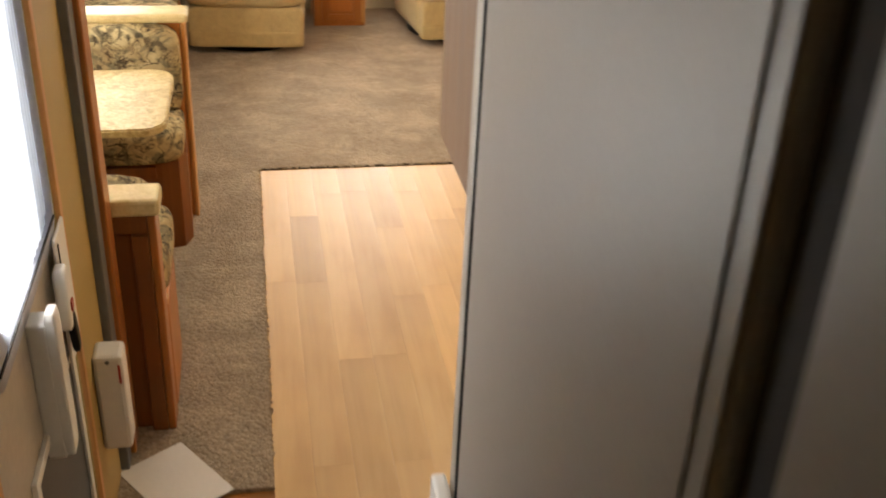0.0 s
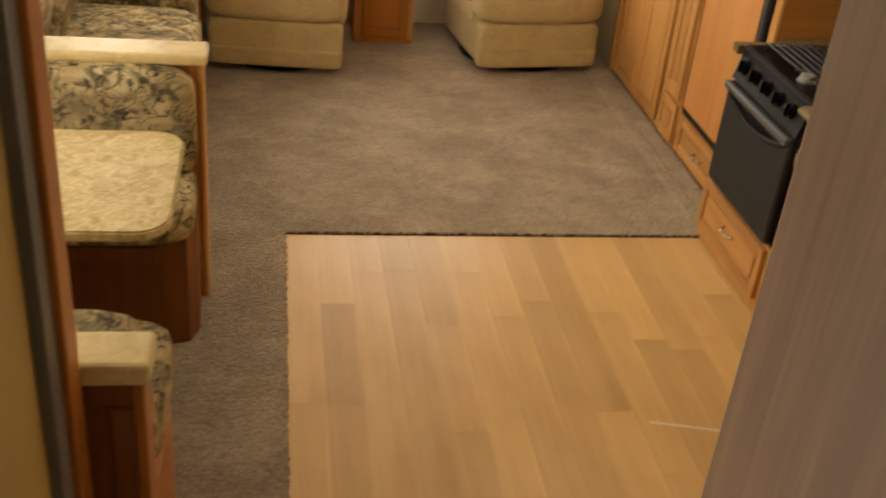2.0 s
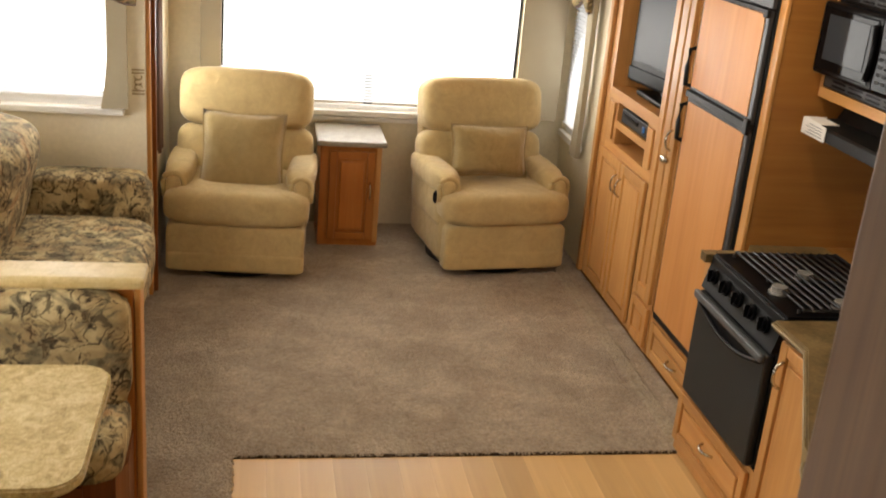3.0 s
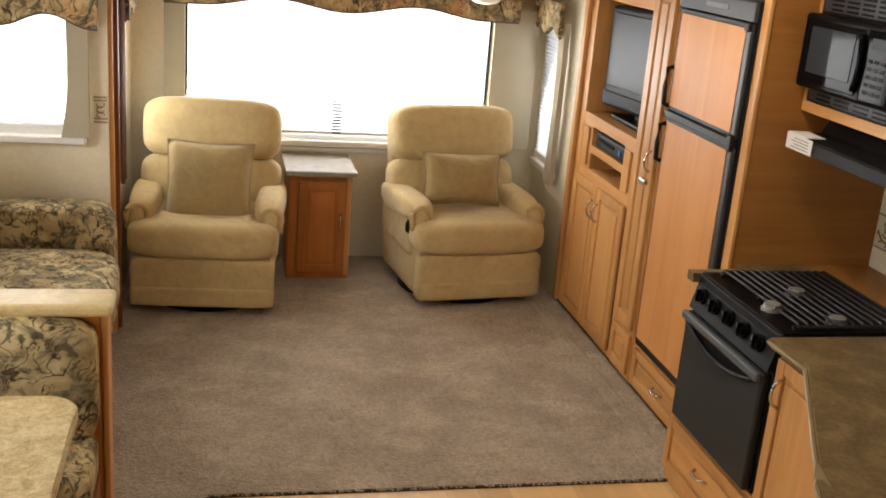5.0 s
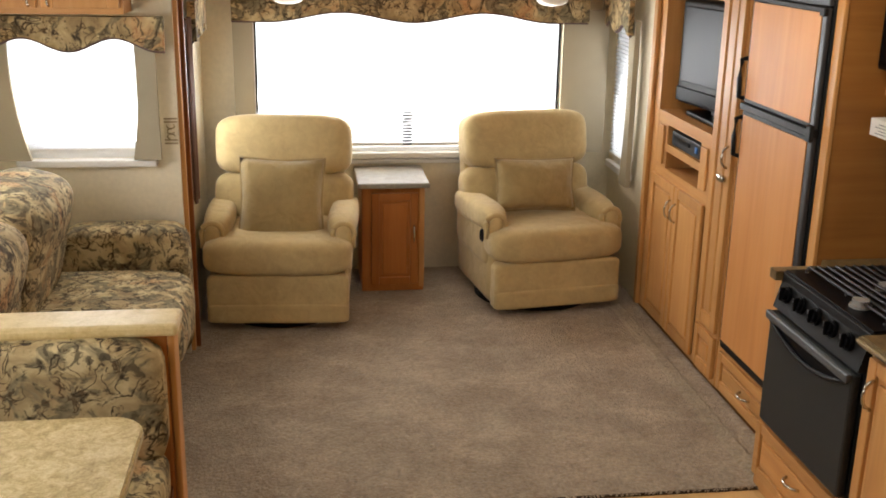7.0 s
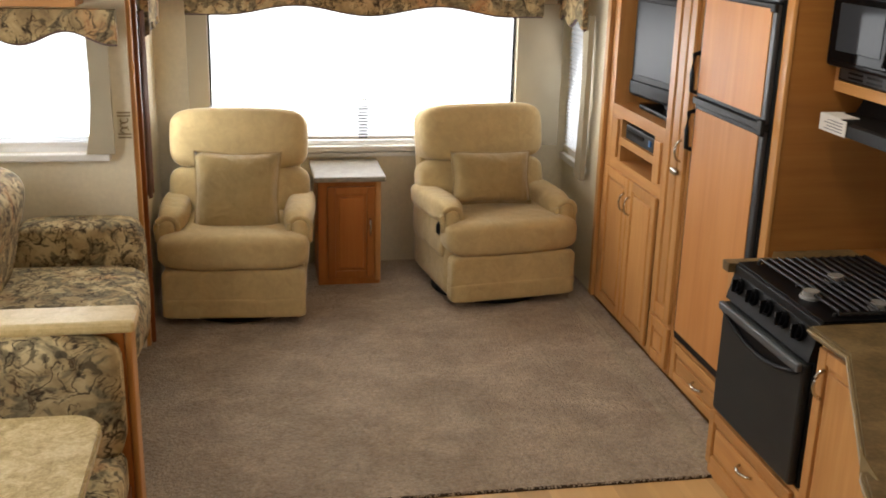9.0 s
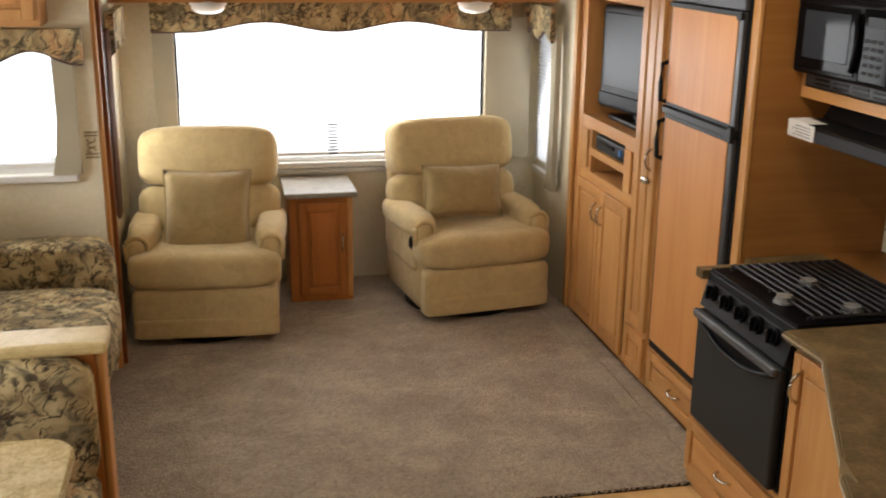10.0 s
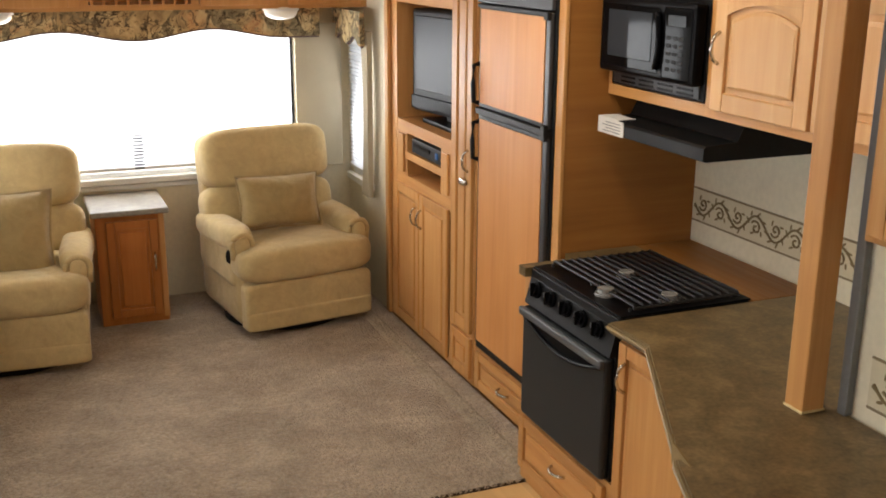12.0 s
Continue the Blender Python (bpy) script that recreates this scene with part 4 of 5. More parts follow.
mw = thing("microwave", (2.35, -0.19, 1.546), "black built-in microwave with vented trim", "microwave")
bm = bmesh.new()
box(bm, XU - 0.004, 2.55, -0.48, 0.095, 1.548, 1.955, 0.005)
part("trim_kit", bm, M_BLACK, mw)
bm = bmesh.new()
front_box(bm, U, -0.478, 0.112, 0.004, 0.055, 1.6, 1.868, 0.014)
mb = part("front", bm, M_GLOSSBLACK, mw, "glossy black front")
bm = bmesh.new()
front_box(bm, U, -0.275, 0.085, 0.055, 0.0585, 1.625, 1.845, 0.003)
part("door", bm, M_GLASSBLACK, mb, "glossy black door")
bm = bmesh.new()
front_box(bm, U, -0.235, 0.045, 0.058, 0.0605, 1.66, 1.825, 0.002)
part("door_glass", bm, M_MWGLASS, mb, "dark grey meshed door glass")
grip = [U(-0.275 - 0.012 * (1 - (i / 5 - 1) ** 2), 0.064, 1.64 + i * 0.019) for i in range(11)]
part("door_grip", tube(bmesh.new(), grip, 0.012, 8), M_GLASSBLACK, mb, "black bowed door grip", smooth=True)
bm = bmesh.new()
front_box(bm, U, -0.46, -0.305, 0.055, 0.0575, 1.615, 1.85, 0.004)
part("key_panel", bm, M_GLASSBLACK, mb, "glossy key panel")
for i in range(5):
    for j in range(3):
        bm = bmesh.new()
        front_box(bm, U, -0.35 - j * 0.036, -0.325 - j * 0.036, 0.057, 0.0595, 1.64 + i * 0.026, 1.652 + i * 0.026, 0.001)
        part("button", bm, M_BLACK, mb)
bm = bmesh.new()
front_box(bm, U, -0.43, -0.33, 0.057, 0.0595, 1.79, 1.825, 0.001)
part("display", bm, M_SCREEN, mb)
for z0, n, rows in ((1.885, 5, 4), (1.563, 4, 2)):
    bm = bmesh.new()
    front_box(bm, U, -0.46, 0.07, 0.004, 0.012, z0 - 0.006, z0 + rows * 0.0165 + 0.004, 0.002)
    g = part("vent", bm, M_DGREY, mw, "grey vent grille")
    for i in range(rows):
        for k in range(n):
            u = -0.43 + k * 0.47 / n
            bm = bmesh.new()
            front_box(bm, U, u, u + 0.36 / n, 0.0115, 0.0145, z0 + i * 0.0165, z0 + i * 0.0165 + 0.008)
            part("slot", bm, M_GLOSSBLACK, g)

hd = thing("range_hood", (2.35, -0.25, 1.37), "black slim range hood under the wall cabinet", "range hood")
bm = prism(bmesh.new(), [(2.13, 1.375), (2.13, 1.415), (2.14, 1.422), (2.26, 1.43), (2.3, 1.503), (2.615, 1.503), (2.615, 1.37), (2.14, 1.37)], -0.575, 0.07, "y")
part("body", bm, M_BLACK, hd)
part("underside", B(2.18, 2.58, -0.53, 0.03, 1.364, 1.3705), M_IRON, hd, "dark filter underside")
ht = thing("paper_tag", (2.14, 0.0, 1.38), "white printed tag hung on the range hood corner", "tag")
bm = B(2.124, 2.128, -0.1, 0.072, 1.372, 1.428)
box(bm, 2.124, 2.22, 0.072, 0.075, 1.372, 1.432)
box(bm, 2.126, 2.2, -0.06, 0.074, 1.4285, 1.4325)
part("sheet", bm, M_PAPER, ht)
for i in range(4):
    part("print_line", B(2.1225, 2.1242, -0.08, 0.04 - 0.02 * (i % 2), 1.382 + i * 0.011, 1.3845 + i * 0.011), M_GREYMETAL, ht, "grey line of small print")

rc = thing("wall_cabinet", (1.97, -2.0, 1.365), "shallow honey oak wall cabinet beside the post", "cabinet")
part("body", B(1.945, 1.998, -2.6, -1.475, 1.365, 2.3, 0.004), M_OAK, rc)
panel_door(rc, front_map("x", 1.945), -1.98, -1.5, 1.385, 2.25, M_OAK, (-1.93, 1.7))
panel_door(rc, front_map("x", 1.945), -2.5, -2.0, 1.385, 2.25, M_OAK, (-2.05, 1.7))

# ---- added ceiling lamps, out of view, as bodies for the fill ----
for x, y in ((1.45, -0.25), (0.85, -1.05)):
    cl = thing("added_ceiling_light", (x, y, 2.43), "unseen white dome light added as warm fill", "light", "ceiling dome lights")
    part("base", disc(bmesh.new(), (x, y, 2.449), (0, 0, -1), 0.17, 0.02, 28), M_WHITE, cl)
    part("rim", tube(bmesh.new(), [(x + 0.165 * math.cos(k * math.pi / 14), y + 0.165 * math.sin(k * math.pi / 14), 2.426) for k in range(28)], 0.008, 6, True), M_CHROME, cl)
    part("lens", disc(bmesh.new(), (x, y, 2.429), (0, 0, -1), 0.15, 0.012, 28), M_FILLGLOW, cl, "glowing frosted lens of the added fill light")

# ---- rear overhead cabinets ----
oh = thing("overhead_cabinet", (0.75, 2.62, 1.69), "long honey oak overhead cabinet above the rear window", "cabinet")
YO = 2.45
O = front_map("y", YO)
part("bottom_panel", B(XL, 2.0, YO + 0.001, 2.818, 1.705, 1.735), M_OAK_X, oh)
part("top_panel", B(XL, 2.0, YO + 0.001, 2.818, 2.3, ZC), M_OAK_X, oh)
part("back_panel", B(XL, 2.0, 2.79, 2.818, 1.735, 2.3), M_OAK_X, oh)
for x0, x1 in ((XL, XL + 0.04), (0.455, 0.5), (1.02, 1.06), (1.96, 2.0)):
    part("upright", B(x0, x1, YO, 2.79, 1.735, 2.3), M_OAK, oh)
for u0, u1, hu in ((-0.41, 0.015, -0.03), (0.04, 0.455, 0.08), (1.065, 1.485, 1.445), (1.545, 1.96, 1.585)):
    panel_door(oh, O, u0, u1, 1.725, 2.26, M_OAK, (hu, 1.84), rail=0.055)
for x0, x1 in ((0.0, 0.055), (1.472, 1.558)):
    part("face_stile", B(x0, x1, YO + 0.001, YO + 0.02, 1.735, 2.3), M_OAK, oh)
part("gallery_rail", B(0.5, 1.02, YO + 0.002, YO + 0.016, 1.79, 1.8), M_OAK_X, oh)
for i in range(9):
    x = 0.51 + i * 0.06
    part("gallery_spindle", B(x, x + 0.014, YO + 0.003, YO + 0.015, 1.735, 1.79, 0.002), M_OAK, oh)
for x in (0.04, 1.52):
    lm = thing("cabinet_light", (x, 2.52, 1.66), "white dome light under the overhead cabinet", "light", "dome lights under the overhead cabinet")
    bm = disc(bmesh.new(), (x, 2.52, 1.7045), (0, 0, -1), 0.1, 0.014, 28)
    part("base", bm, M_WHITE, lm, smooth=False)
    bm = soft(bmesh.new(), (x, 2.52, 1.682), (0.18, 0.18, 0.085), 2.2, 7)
    part("lens", bm, M_LAMPGLASS, lm, "frosted white lens", smooth=True)

oc = thing("overhead_cabinet", (-1.0, 1.42, 1.68), "honey oak overhead cabinet above the bay window", "cabinet")
part("body", B(-1.349, -0.645, 1.32, 1.548, 1.675, ZC), M_OAK_X, oc)
panel_door(oc, front_map("y", 1.32), -1.32, -1.0, 1.7, 2.3, M_OAK, (-1.03, 1.76))
panel_door(oc, front_map("y", 1.32), -0.98, -0.66, 1.7, 2.3, M_OAK, (-0.95, 1.76))

# ---- recliners ----
def recliner(loc, rz, label):
    """Faces -y. Seat, footrest panels, rolled arms, two-part back."""
    T = thing("recliner", (loc[0], loc[1], 0.006), label, "recliner", "pair of recliners", rz)
    w = 0.54
    # swivel base, black and oversized to paint the shade under the chair too
    part("base", disc(bmesh.new(), (0, -0.02, 0.0), (0, 0, 1), 0.345, 0.046, 28), M_BLACK, T, "black swivel base, widened to stand in for shade underneath", local=True)
    fr_ = part("footrest", soft(bmesh.new(), (0, -0.37, 0.179), (0.735, 0.1, 0.264), 12, 9), M_BEIGE, T, local=True, smooth=True)
    part("footrest_fold", soft(bmesh.new(), (0, -0.376, 0.1), (0.737, 0.1, 0.106), 12, 8), M_BEIGE, fr_, local=True, smooth=True)
    st = part("seat", soft(bmesh.new(), (0, -0.1, 0.405), (0.6, 0.66, 0.2), 6.0, 12), M_BEIGE, T, local=True, smooth=True)
    part("seat_front", soft(bmesh.new(), (0, -0.31, 0.4), (0.775, 0.27, 0.2), 4.2, 14, puff=0.04), M_BEIGE, st, local=True, smooth=True)
    part("side_body", soft(bmesh.new(), (0, 0.02, 0.21), (0.73, 0.72, 0.34), 14, 8), M_BEIGE, T, local=True, smooth=True)
    for s in (-1, 1):
        bm = soft(bmesh.new(), (s * 0.322, 0.03, 0.4), (0.12, 0.6, 0.3), 8, 8)
        a = part("arm", bm, M_BEIGE, T, local=True, smooth=True)
        lean = pose(0, 0, 0, -1.5, 0, -s * 3).to_3x3()
        part("arm_roll", soft(bmesh.new(), (s * 0.335, 0.0, 0.515), (0.158, 0.62, 0.15), 3.2, 12, lean), M_BEIGE, a, local=True, smooth=True)
        part("arm_face", soft(bmesh.new(), (s * 0.34, -0.31, 0.49), (0.082, 0.05, 0.12), 2.6, 8), M_BEIGE, a, local=True, smooth=True)
        bend = [(s * 0.34 + 0.056 * math.cos(t), -0.306, 0.505 + 0.056 * math.sin(t)) for t in [math.pi * (k / 16 * 1.3 - 0.15) for k in range(17)]]
        bend = [(s * 0.34 + 0.05, -0.306, 0.43)] + bend + [(s * 0.34 - 0.05, -0.306, 0.43)]
        part("arm_fold", tube(bmesh.new(), bend, 0.016, 8), M_BEIGE, a, "folded seam of the arm", local=True, smooth=True)
    tilt = pose(0, 0, 0, -13).to_3x3()
    part("back_frame", soft(bmesh.new(), (0, 0.36, 0.555), (0.66, 0.14, 0.74), 9, 8, tilt), M_BEIGE, T, local=True, smooth=True)
    part("back_lower", soft(bmesh.new(), (0, 0.205, 0.585), (0.775, 0.27, 0.29), 4.2, 14, tilt), M_BEIGE, T, local=True, smooth=True)
    part("back_upper", soft(bmesh.new(), (0, 0.25, 0.862), (0.755, 0.3, 0.34), 4.6, 14, tilt), M_BEIGE, T, local=True, smooth=True)
    bm = soft(bmesh.new(), (-0.378, -0.2, 0.42), (0.02, 0.05, 0.08), 2.6, 6)
    soft(bm, (-0.388, -0.2, 0.42), (0.016, 0.02, 0.06), 2.6, 5)
    part("lever", bm, M_BLACK, T, "black release lever", local=True)
    return T


recliner((-0.013, 2.21), -4, "beige microfibre recliner beside the end table")
recliner((1.43, 2.34), 8, "beige microfibre recliner beside the cabinet")


def pillow(loc, size, rot, label):
    T = thing("throw_pillow", loc, label, "pillow", "tan pillows on the recliners")
    m = pose(0, 0, 0, *rot).to_3x3()
    bm = bmesh.new()
    n = 14
    g = {}
    for side in (-1, 1):
        for i in range(n + 1):
            for j in range(n + 1):
                u, v = i / n * 2 - 1, j / n * 2 - 1
                edge = (1 - abs(u) ** 2.6) * (1 - abs(v) ** 2.6)
                pinch = 1 - 0.075 * (1 - abs(u * v) ** 1.5)
                k = 0 if edge < 1e-9 else side
                d = edge ** 0.5 * (1 + 0.08 * math.sin(5 * u + 2 * v) * edge)
                key = (i, j, k)
                if key not in g:
                    g[key] = bm.verts.new(m @ Vector((u * pinch * size[0] / 2, k * d * size[1] / 2, v * pinch * size[2] / 2)))
        for i in range(n):
            for j in range(n):
                def q(a, b):
                    return g.get((a, b, side)) or g[(a, b, 0)]
                f = [q(i, j), q(i + 1, j), q(i + 1, j + 1), q(i, j + 1)]
                bm.faces.new(f if side < 0 else f[::-1])
    part("cushion", bm, M_PILLOW, T, local=True, smooth=True)
    c = [(-1, -1), (1, -1), (1, 1), (-1, 1)]
    pts = []
    for a, b2 in zip(c, c[1:] + c[:1]):
        for k in range(8):
            u, v = a[0] + (b2[0] - a[0]) * k / 8, a[1] + (b2[1] - a[1]) * k / 8
            pinch = 1 - 0.075 * (1 - abs(u * v) ** 1.5)
            pts.append(m @ Vector((u * pinch * size[0] / 2, 0, v * pinch * size[2] / 2)))
    part("piping", tube(bmesh.new(), pts, 0.006, 6, True), M_PILLOW, T, "corded pillow edge", local=True)
    return T


pillow((-0.013, 2.055, 0.652), (0.455, 0.19, 0.455), (-17, 1, -4), "square tan pillow leaning on the recliner back")
pillow((1.405, 2.245, 0.672), (0.48, 0.18, 0.3), (-16, 2, 8), "oblong tan pillow leaning on the recliner back")

# ---- end table ----
et = thing("end_table", (0.61, 2.58, 0.006), "cherry-stained end table with grey top and door", "end table")
part("body", B(0.43, 0.79, 2.39, 2.77, 0.006, 0.638, 0.004), M_CHERRY, et)
part("corner_strip", B(0.764, 0.7925, 2.386, 2.3895, 0.03, 0.63), M_OAK, et, "paler oak corner strip")
part("top", B(0.405, 0.815, 2.325, 2.79, 0.638, 0.67, 0.008), M_ETOP, et, "grey stone laminate top")
panel_door(et, front_map("y", 2.39), 0.485, 0.755, 0.05, 0.6, M_CHERRY, (0.73, 0.36), rail=0.045)

# ---- sofa ----
sf = thing("sofa", (-0.85, 0.6, 0.006), "floral upholstered sofa with rolled back cushions", "sofa")
part("base", B(-1.25, -0.5, -0.33, 1.45, 0.03, 0.3, 0.02), M_FLORAL, sf)
part("seat_cushion", soft(bmesh.new(), (-0.8, 0.12, 0.42), (0.82, 0.86, 0.26), 5, 10), M_FLORAL, sf, smooth=True)
part("seat_cushion", soft(bmesh.new(), (-0.8, 0.92, 0.42), (0.82, 0.84, 0.26), 5, 10), M_FLORAL, sf, smooth=True)
for y in (0.12, 0.92):
    tl = pose(0, 0, 0, 0, 14, 0).to_3x3()
    bk = part("back_cushion", soft(bmesh.new(), (-1.09, y, 0.66), (0.3, 0.8, 0.36), 3.6, 9, tl), M_FLORAL, sf, smooth=True)
    part("head_roll", soft(bmesh.new(), (-1.06, y, 0.88), (0.36, 0.82, 0.34), 3, 9, tl), M_FLORAL, bk, smooth=True)
part("arm", soft(bmesh.new(), (-0.72, 1.4, 0.4), (0.58, 0.22, 0.64), 7, 9), M_FLORAL, sf, smooth=True)

# ---- dinette ----
b1 = thing("dinette_bench", (-0.8, -0.6, 0.006), "floral dinette bench with cream-capped back and wooden base", "bench", "dinette benches")
part("back_panel", B(-1.34, -0.3, -0.5, -0.4, 0.006, 0.917, 0.008), M_CHERRY, b1)
part("cap", B(-1.345, -0.265, -0.53, -0.38, 0.917, 0.955, 0.012), M_CREAMCAP, b1, "cream laminate cap")
part("end_panel", B(-0.3, -0.28, -0.5, -0.4, 0.006, 0.917, 0.006), M_OAK, b1)
part("back_cushion", soft(bmesh.new(), (-0.82, -0.545, 0.726), (1.03, 0.12, 0.39), 8, 10), M_FLORAL, b1, smooth=True)
part("seat_cushion", soft(bmesh.new(), (-0.82, -0.67, 0.49), (1.03, 0.36, 0.16), 7, 10), M_FLORAL, b1, smooth=True)
bm = slab(bmesh.new(), [(-1.34, -0.5), (-0.31, -0.5), (-0.3, -0.7), (-0.33, -0.78), (-0.4, -0.8), (-1.34, -0.8)], 0.006, 0.42)
part("base", bm, M_DARKWOOD, b1, "dark wooden seat base")
part("base_rail", B(-1.3, -0.42, -0.815, -0.8, 0.34, 0.4, 0.006), M_DARKWOOD, b1)

b2 = thing("dinette_bench", (-0.8, -1.8, 0.006), "dinette bench with dark wooden back and cream cap", "bench", "dinette benches")
part("back_panel", B(-1.34, -0.335, -2.03, -1.97, 0.006, 0.8, 0.008), M_DARKWOOD, b2)
part("rail", B(-1.34, -0.3355, -2.044, -2.0305, 0.735, 0.8, 0.005), M_DARKWOOD, b2)
part("stile", B(-0.385, -0.335, -2.052, -2.0305, 0.006, 0.7345, 0.005), M_DARKWOOD, b2)
part("end_panel", B(-0.3345, -0.31, -2.05, -1.95, 0.006, 0.8, 0.006), M_CHERRY, b2)
part("cap", B(-1.345, -0.295, -2.06, -1.93, 0.8, 0.855, 0.012), M_CREAMCAP, b2, "cream laminate cap")
part("back_cushion", soft(bmesh.new(), (-0.83, -1.87, 0.62), (1.02, 0.13, 0.44), 8, 10), M_FLORAL, b2, smooth=True)
part("seat_cushion", soft(bmesh.new(), (-0.82, -1.68, 0.49), (1.03, 0.5, 0.16), 7, 10), M_FLORAL, b2, smooth=True)
part("base", B(-1.34, -0.31, -1.93, -1.6, 0.006, 0.42, 0.01), M_CHERRY, b2)

tb = thing("dinette_table", (-0.8, -1.2, 0.006), "dinette table with cream stone laminate top, rounded corners", "table")
r = 0.09
pts = [(-1.345, -1.5), (-0.307 - r, -1.5)]
pts += [(-0.307 - r + r * math.sin(a), -1.5 + r - r * math.cos(a)) for a in [k * math.pi / 16 for k in range(1, 9)]]
pts += [(-0.307 - r + r * math.cos(a), -0.885 - r + r * math.sin(a)) for a in [k * math.pi / 16 for k in range(0, 9)]]
pts += [(-1.345, -0.885)]
bm = slab(bmesh.new(), pts, 0.818, 0.848)
bmesh.ops.bevel(bm, geom=[e for e in bm.edges if abs(e.verts[0].co.z - e.verts[1].co.z) < 1e-5], offset=0.006, segments=2, affect="EDGES")
part("tabletop", bm, M_TABLE, tb)
bm = disc(bmesh.new(), (-0.8, -1.2, 0.006), (0, 0, 1), 0.16, 0.02, 28)
disc(bm, (-0.8, -1.2, 0.02), (0, 0, 1), 0.035, 0.78, 20)
part("pedestal", bm, M_CHROME, tb, "metal pedestal leg")

# ---- upper hall ----
structure("panel_hall", B(0.316, 0.356, -3.486, -3.2, 1.522, ZC, 0.003), M_PANEL, "brown wood-grain panel hanging beside the hall")
structure("trim_hall_edge", B(0.308, 0.358, -3.524, -3.488, DECK, ZC, 0.003), M_PALE, "pale metal edge strip of the hall door")
gd = thing("hall_door", (0.33, -3.95, DECK), "grey vinyl hall door standing shut", "door")
part("leaf", B(0.31, 0.345, -4.36, -3.534, DECK + 0.01, 2.35, 0.008), M_GREYDOOR, gd)
part("edge_band", B(0.3085, 0.349, -3.5335, -3.5255, DECK + 0.01, 2.35), M_BLACK, gd, "dark rubber edge")
part("edge_pull", B(0.274, 0.3015, -3.56, -3.48, 0.86, 0.99, 0.006), M_WHITE, gd, "white edge pull")
for y0 in (-4.35, -4.315):
    part("moulding", B(0.3068, 0.3096, y0, y0 + 0.016, DECK + 0.01, 2.35, 0.001), M_GREYDOOR, gd)
structure("trim_hall_jamb", B(0.325, 0.345, -4.43, -4.362, DECK, ZC), M_DARKGAP, "dark wooden jamb between hall doors")
structure("wall_hall_right", B(0.31, 0.37, -6.5, -4.43, DECK, ZC), M_GREYDOOR, "grey vinyl hall wall")
structure("wall_hall_right_top", B(0.346, 0.4, -4.43, -3.6, DECK, ZC), M_GREYDOOR, "grey vinyl hall wall behind the door")

# ---- entry door ----
dr = tagged(new("door_1"), "grey entry door with a bright rounded window", "", "", "structure")
dr.matrix_basis = pose(XL, -2.94, 0.0)
bm = bmesh.new()
holed_wall(bm, "x", XL - 0.026, XL - 0.008, -3.41, -2.63, 0.02, 1.97, [(-3.22, -2.655, 1.09, 1.78)])
part("leaf", bm, M_DOORLEAF, dr)
def rounded(y0, y1, z0, z1, r, n=6):
    pts = []
    for cy, cz, a0 in ((y1 - r, z1 - r, 0), (y0 + r, z1 - r, 90), (y0 + r, z0 + r, 180), (y1 - r, z0 + r, 270)):
        pts += [(cy + r * math.cos(radians(a0 + 90 * k / n)), cz + r * math.sin(radians(a0 + 90 * k / n))) for k in range(n + 1)]
    return pts


bm = bmesh.new()
rings = [[bm.verts.new((x, y, z)) for y, z in rounded(*r4)] for x, r4 in ((XL - 0.012, (-3.315, -2.64, 1.075, 1.845, 0.05)), (XL + 0.003, (-3.31, -2.645, 1.08, 1.84, 0.05)), (XL + 0.003, (-3.24, -2.655, 1.115, 1.785, 0.07)), (XL - 0.0235, (-3.145, -2.66, 1.1, 1.7, 0.05)))]
for a, c in zip(rings, rings[1:]):
    for i in range(len(a)):
        bm.faces.new((a[i], a[(i + 1) % len(a)], c[(i + 1) % len(a)], c[i]))
bmesh.ops.recalc_face_normals(bm, faces=bm.faces)
part("window_frame", bm, M_RIM, dr, "grey rounded window rim", smooth=True)
p = part("pane", B(XL - 0.023, XL - 0.021, -3.215, -2.66, 1.095, 1.775), M_GLASS, dr)
p.visible_shadow = False
for ya, yb, cloth_mat, words in ((-2.86, -2.742, M_SHEER, "thin white sheer"), (-2.742, -2.662, M_SHEER_DENSE, "white sheer gathered at the window edge")):
    bm = bmesh.new()
    line = [(XL - 0.014 + 0.004 * math.sin(k * 1.1), ya + (yb - ya) * k / 20) for k in range(21)]
    lo, hi = [bm.verts.new((x, y, 1.105)) for x, y in line], [bm.verts.new((x, y, 1.695)) for x, y in line]
    for k in range(20):
        bm.faces.new((lo[k], lo[k + 1], hi[k + 1], hi[k]))
    part("sheer", bm, cloth_mat, dr, words, smooth=True)
bm = bmesh.new()
for y0, y1, z0, z1 in ((-2.62, -2.588, 0.02, 2.02), (-3.46, -3.42, 0.02, 2.02), (-3.42, -2.62, 1.98, 2.02)):
    box(bm, XL - 0.001, XL + 0.012, y0, y1, z0, z1, 0.003)
part("casing", bm, M_OAK, dr, "thin gold oak casing")
part("slide_track", B(XL + 0.003, XL + 0.007, -3.29, -2.66, 1.118, 1.124), M_BLACK, dr, "thin black slider track")
lp = part("latch_plate", B(XL + 0.008, XL + 0.016, -2.745, -2.62, 0.765, 1.1, 0.004), M_WHITE, dr, "white plastic latch cover")
part("latch_body", soft(bmesh.new(), (XL + 0.022, -2.775, 0.97), (0.03, 0.05, 0.16), 6, 6), M_WHITE, lp, smooth=True)
part("latch", soft(bmesh.new(), (XL + 0.03, -2.755, 0.87), (0.02, 0.03, 0.13), 4, 5, pose(0, 0, 0, 12).to_3x3()), M_BLACK, lp, "black latch lever", smooth=True)
part("latch_slot", B(XL + 0.0165, XL + 0.0185, -2.73, -2.722, 1.03, 1.08), M_BLACK, lp)
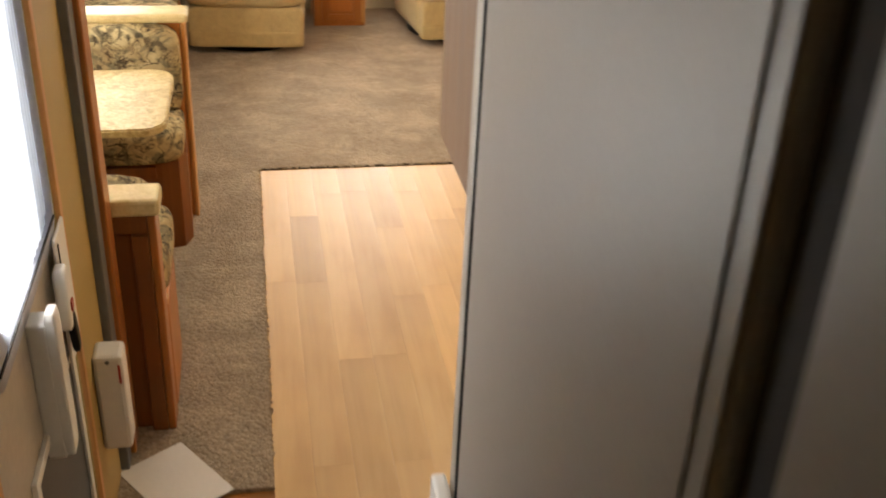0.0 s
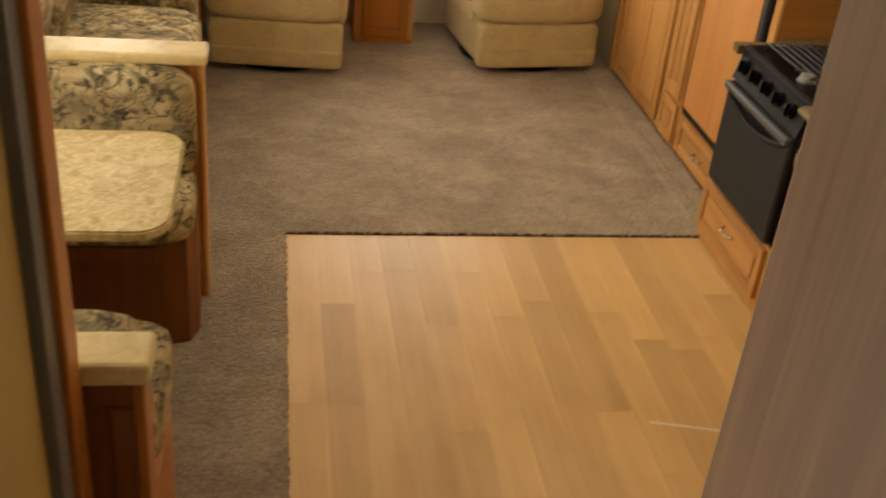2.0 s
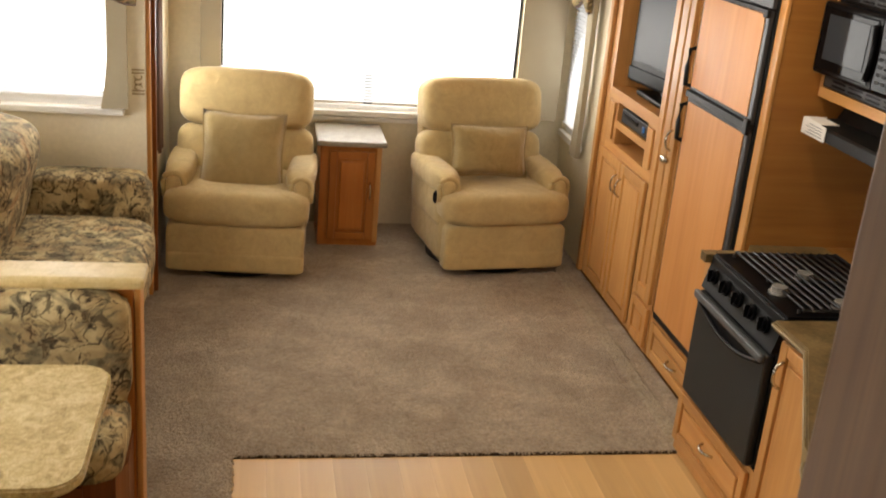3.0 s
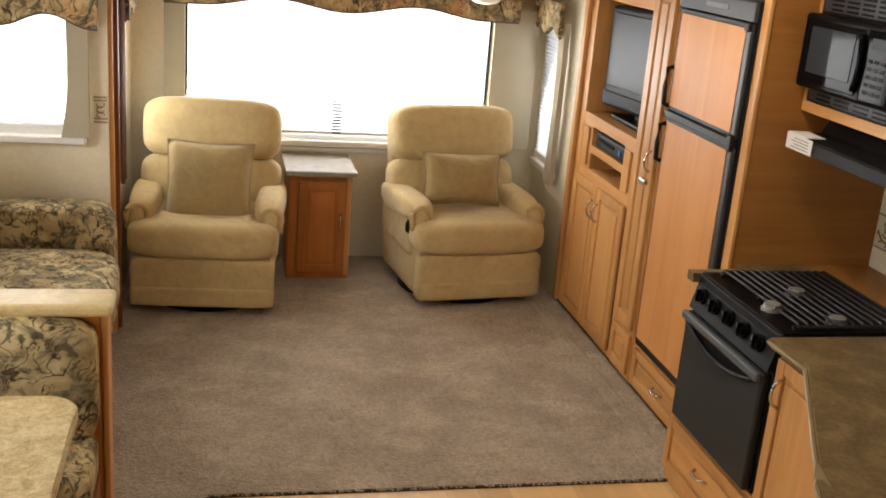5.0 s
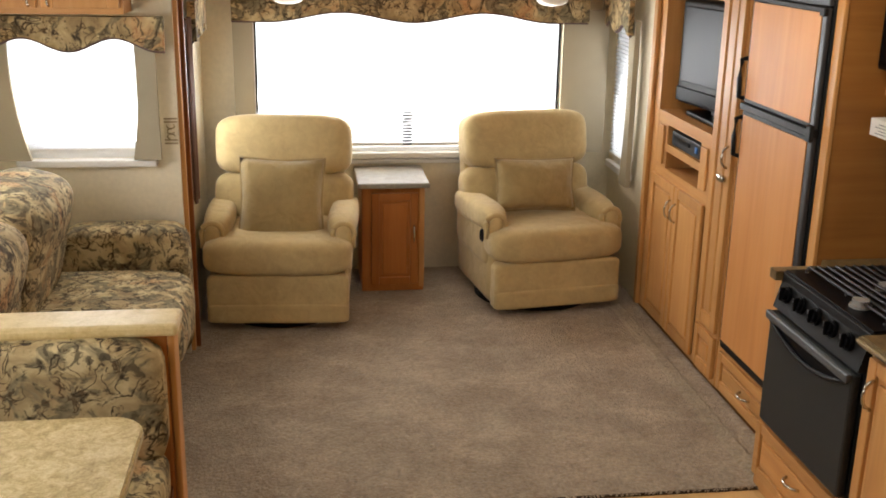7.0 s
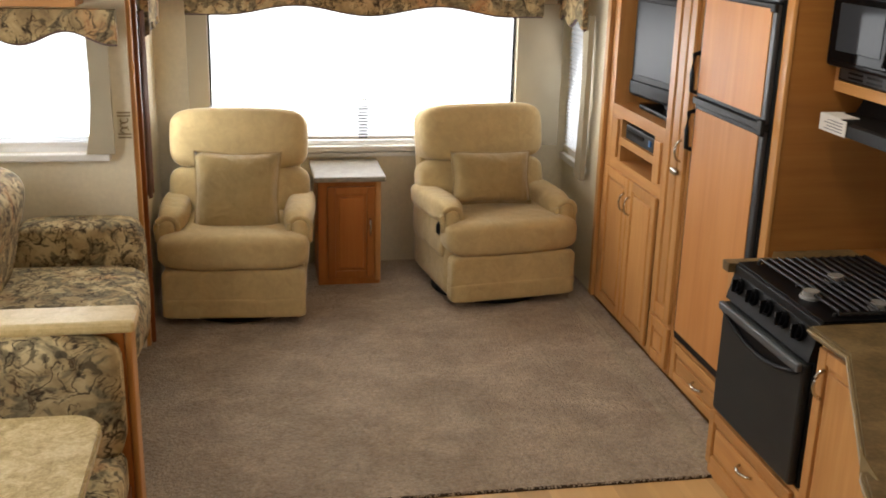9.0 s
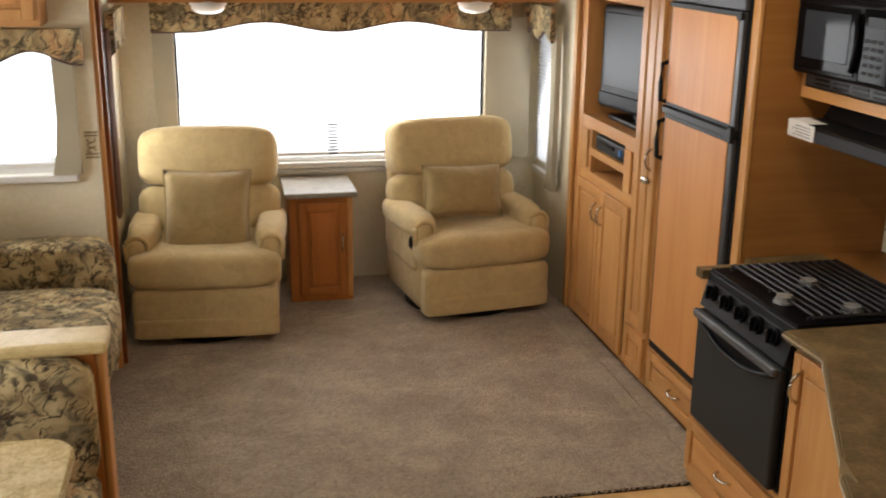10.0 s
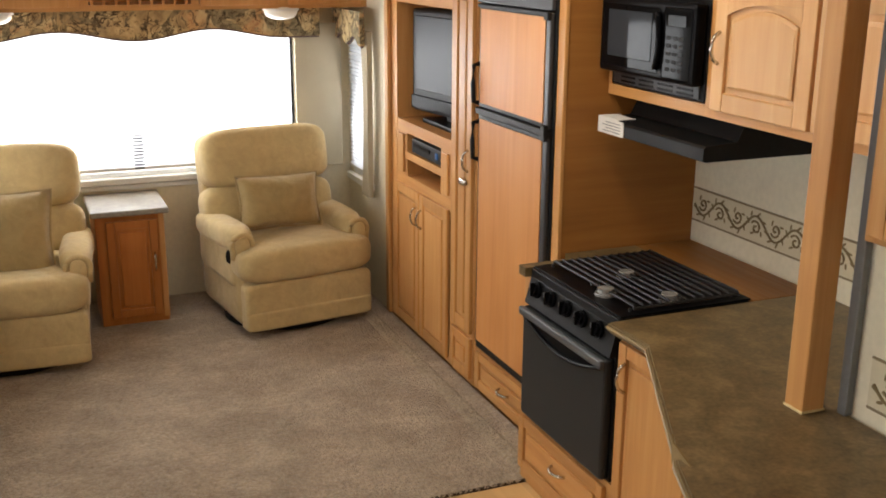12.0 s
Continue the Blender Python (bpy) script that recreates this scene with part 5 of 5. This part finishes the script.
part("latch_button", B(XL + 0.036, XL + 0.041, -2.785, -2.765, 0.94, 0.965), M_RED, lp, "red lock button")
part("push_bar", soft(bmesh.new(), (XL + 0.04, -3.0, 0.9), (0.025, 0.06, 0.36), 8, 7), M_WHITE, dr, "white moulded push bar", smooth=True)
part("push_bar_base", B(XL - 0.008, XL + 0.035, -3.03, -2.97, 0.72, 1.06, 0.006), M_WHITE, dr)
part("screen", B(XL - 0.0078, XL - 0.004, -3.16, -2.69, 0.1, 0.76), M_DGREY, dr, "dark grey screen")
bm = bmesh.new()
for y0, y1, z0, z1 in ((-3.19, -2.66, 0.76, 0.785), (-2.69, -2.66, 0.08, 0.76), (-3.19, -3.16, 0.08, 0.76)):
    box(bm, XL - 0.0079, XL + 0.004, y0, y1, z0, z1, 0.002)
part("screen_frame", bm, M_WHITE, dr, "white screen frame")
sw = thing("wall_box", (XL, -2.42, 0.27), "small white box on the wall by the bench", "wall box")
part("case", B(XL, XL + 0.08, -2.46, -2.37, 0.27, 0.585, 0.012), M_WHITE, sw)
part("stripe", B(XL + 0.066, XL + 0.0725, -2.4625, -2.4595, 0.5, 0.56), M_RED, sw, "small red stripe")
part("screw", disc(bmesh.new(), (XL + 0.04, -2.4595, 0.57), (0, -1, 0), 0.006, 0.003, 10), M_GREYMETAL, sw)

pp = thing("paper_sheet", (-0.3, -2.31, 0.006), "white sheet of paper lying on the carpet", "paper", rz=35)
part("sheet", B(-0.112, 0.112, -0.15, 0.15, 0.001, 0.004), M_PAPER, pp, local=True)

# ---- floor planks ----
structure("trim_floor_scuff", slab(bmesh.new(), [(1.193, -1.257), (1.431, -1.31), (1.432, -1.305), (1.194, -1.251)], 0.0008, 0.0016), M_PAPER, "thin pale scratch across the planks")
plank_meshes = {}
fl = structure("floor", B(0.0, 1.99, -2.72, -0.013, -0.01, -0.006), M_DARKWOOD, "wood-strip vinyl floor with staggered planks")
PW = 0.128
rnd = random.Random(7)
for c in range(16):
    x0 = c * PW
    x1 = min(x0 + PW, 1.99) - 0.0004
    y = -0.014
    first = True
    while y > -2.71:
        ln = rnd.choice((0.6, 0.9, 1.15, 1.4))
        if first:
            ln *= rnd.uniform(0.3, 1.0)
            first = False
        y1 = max(y - ln, -2.715)
        key = (round(x1 - x0, 4), round(y - y1, 3))
        if key not in plank_meshes:
            bmp = box(bmesh.new(), 0, key[0], -key[1] + 0.0004, 0, 0, 0.0062)
            me = bpy.data.meshes.new("plank")
            bmp.to_mesh(me)
            bmp.free()
            me.materials.append(M_PLANK)
            plank_meshes[key] = me
        ob = new("plank", plank_meshes[key])
        ob.parent = fl
        ob.location = (x0, y, -0.0058)
        y = y1
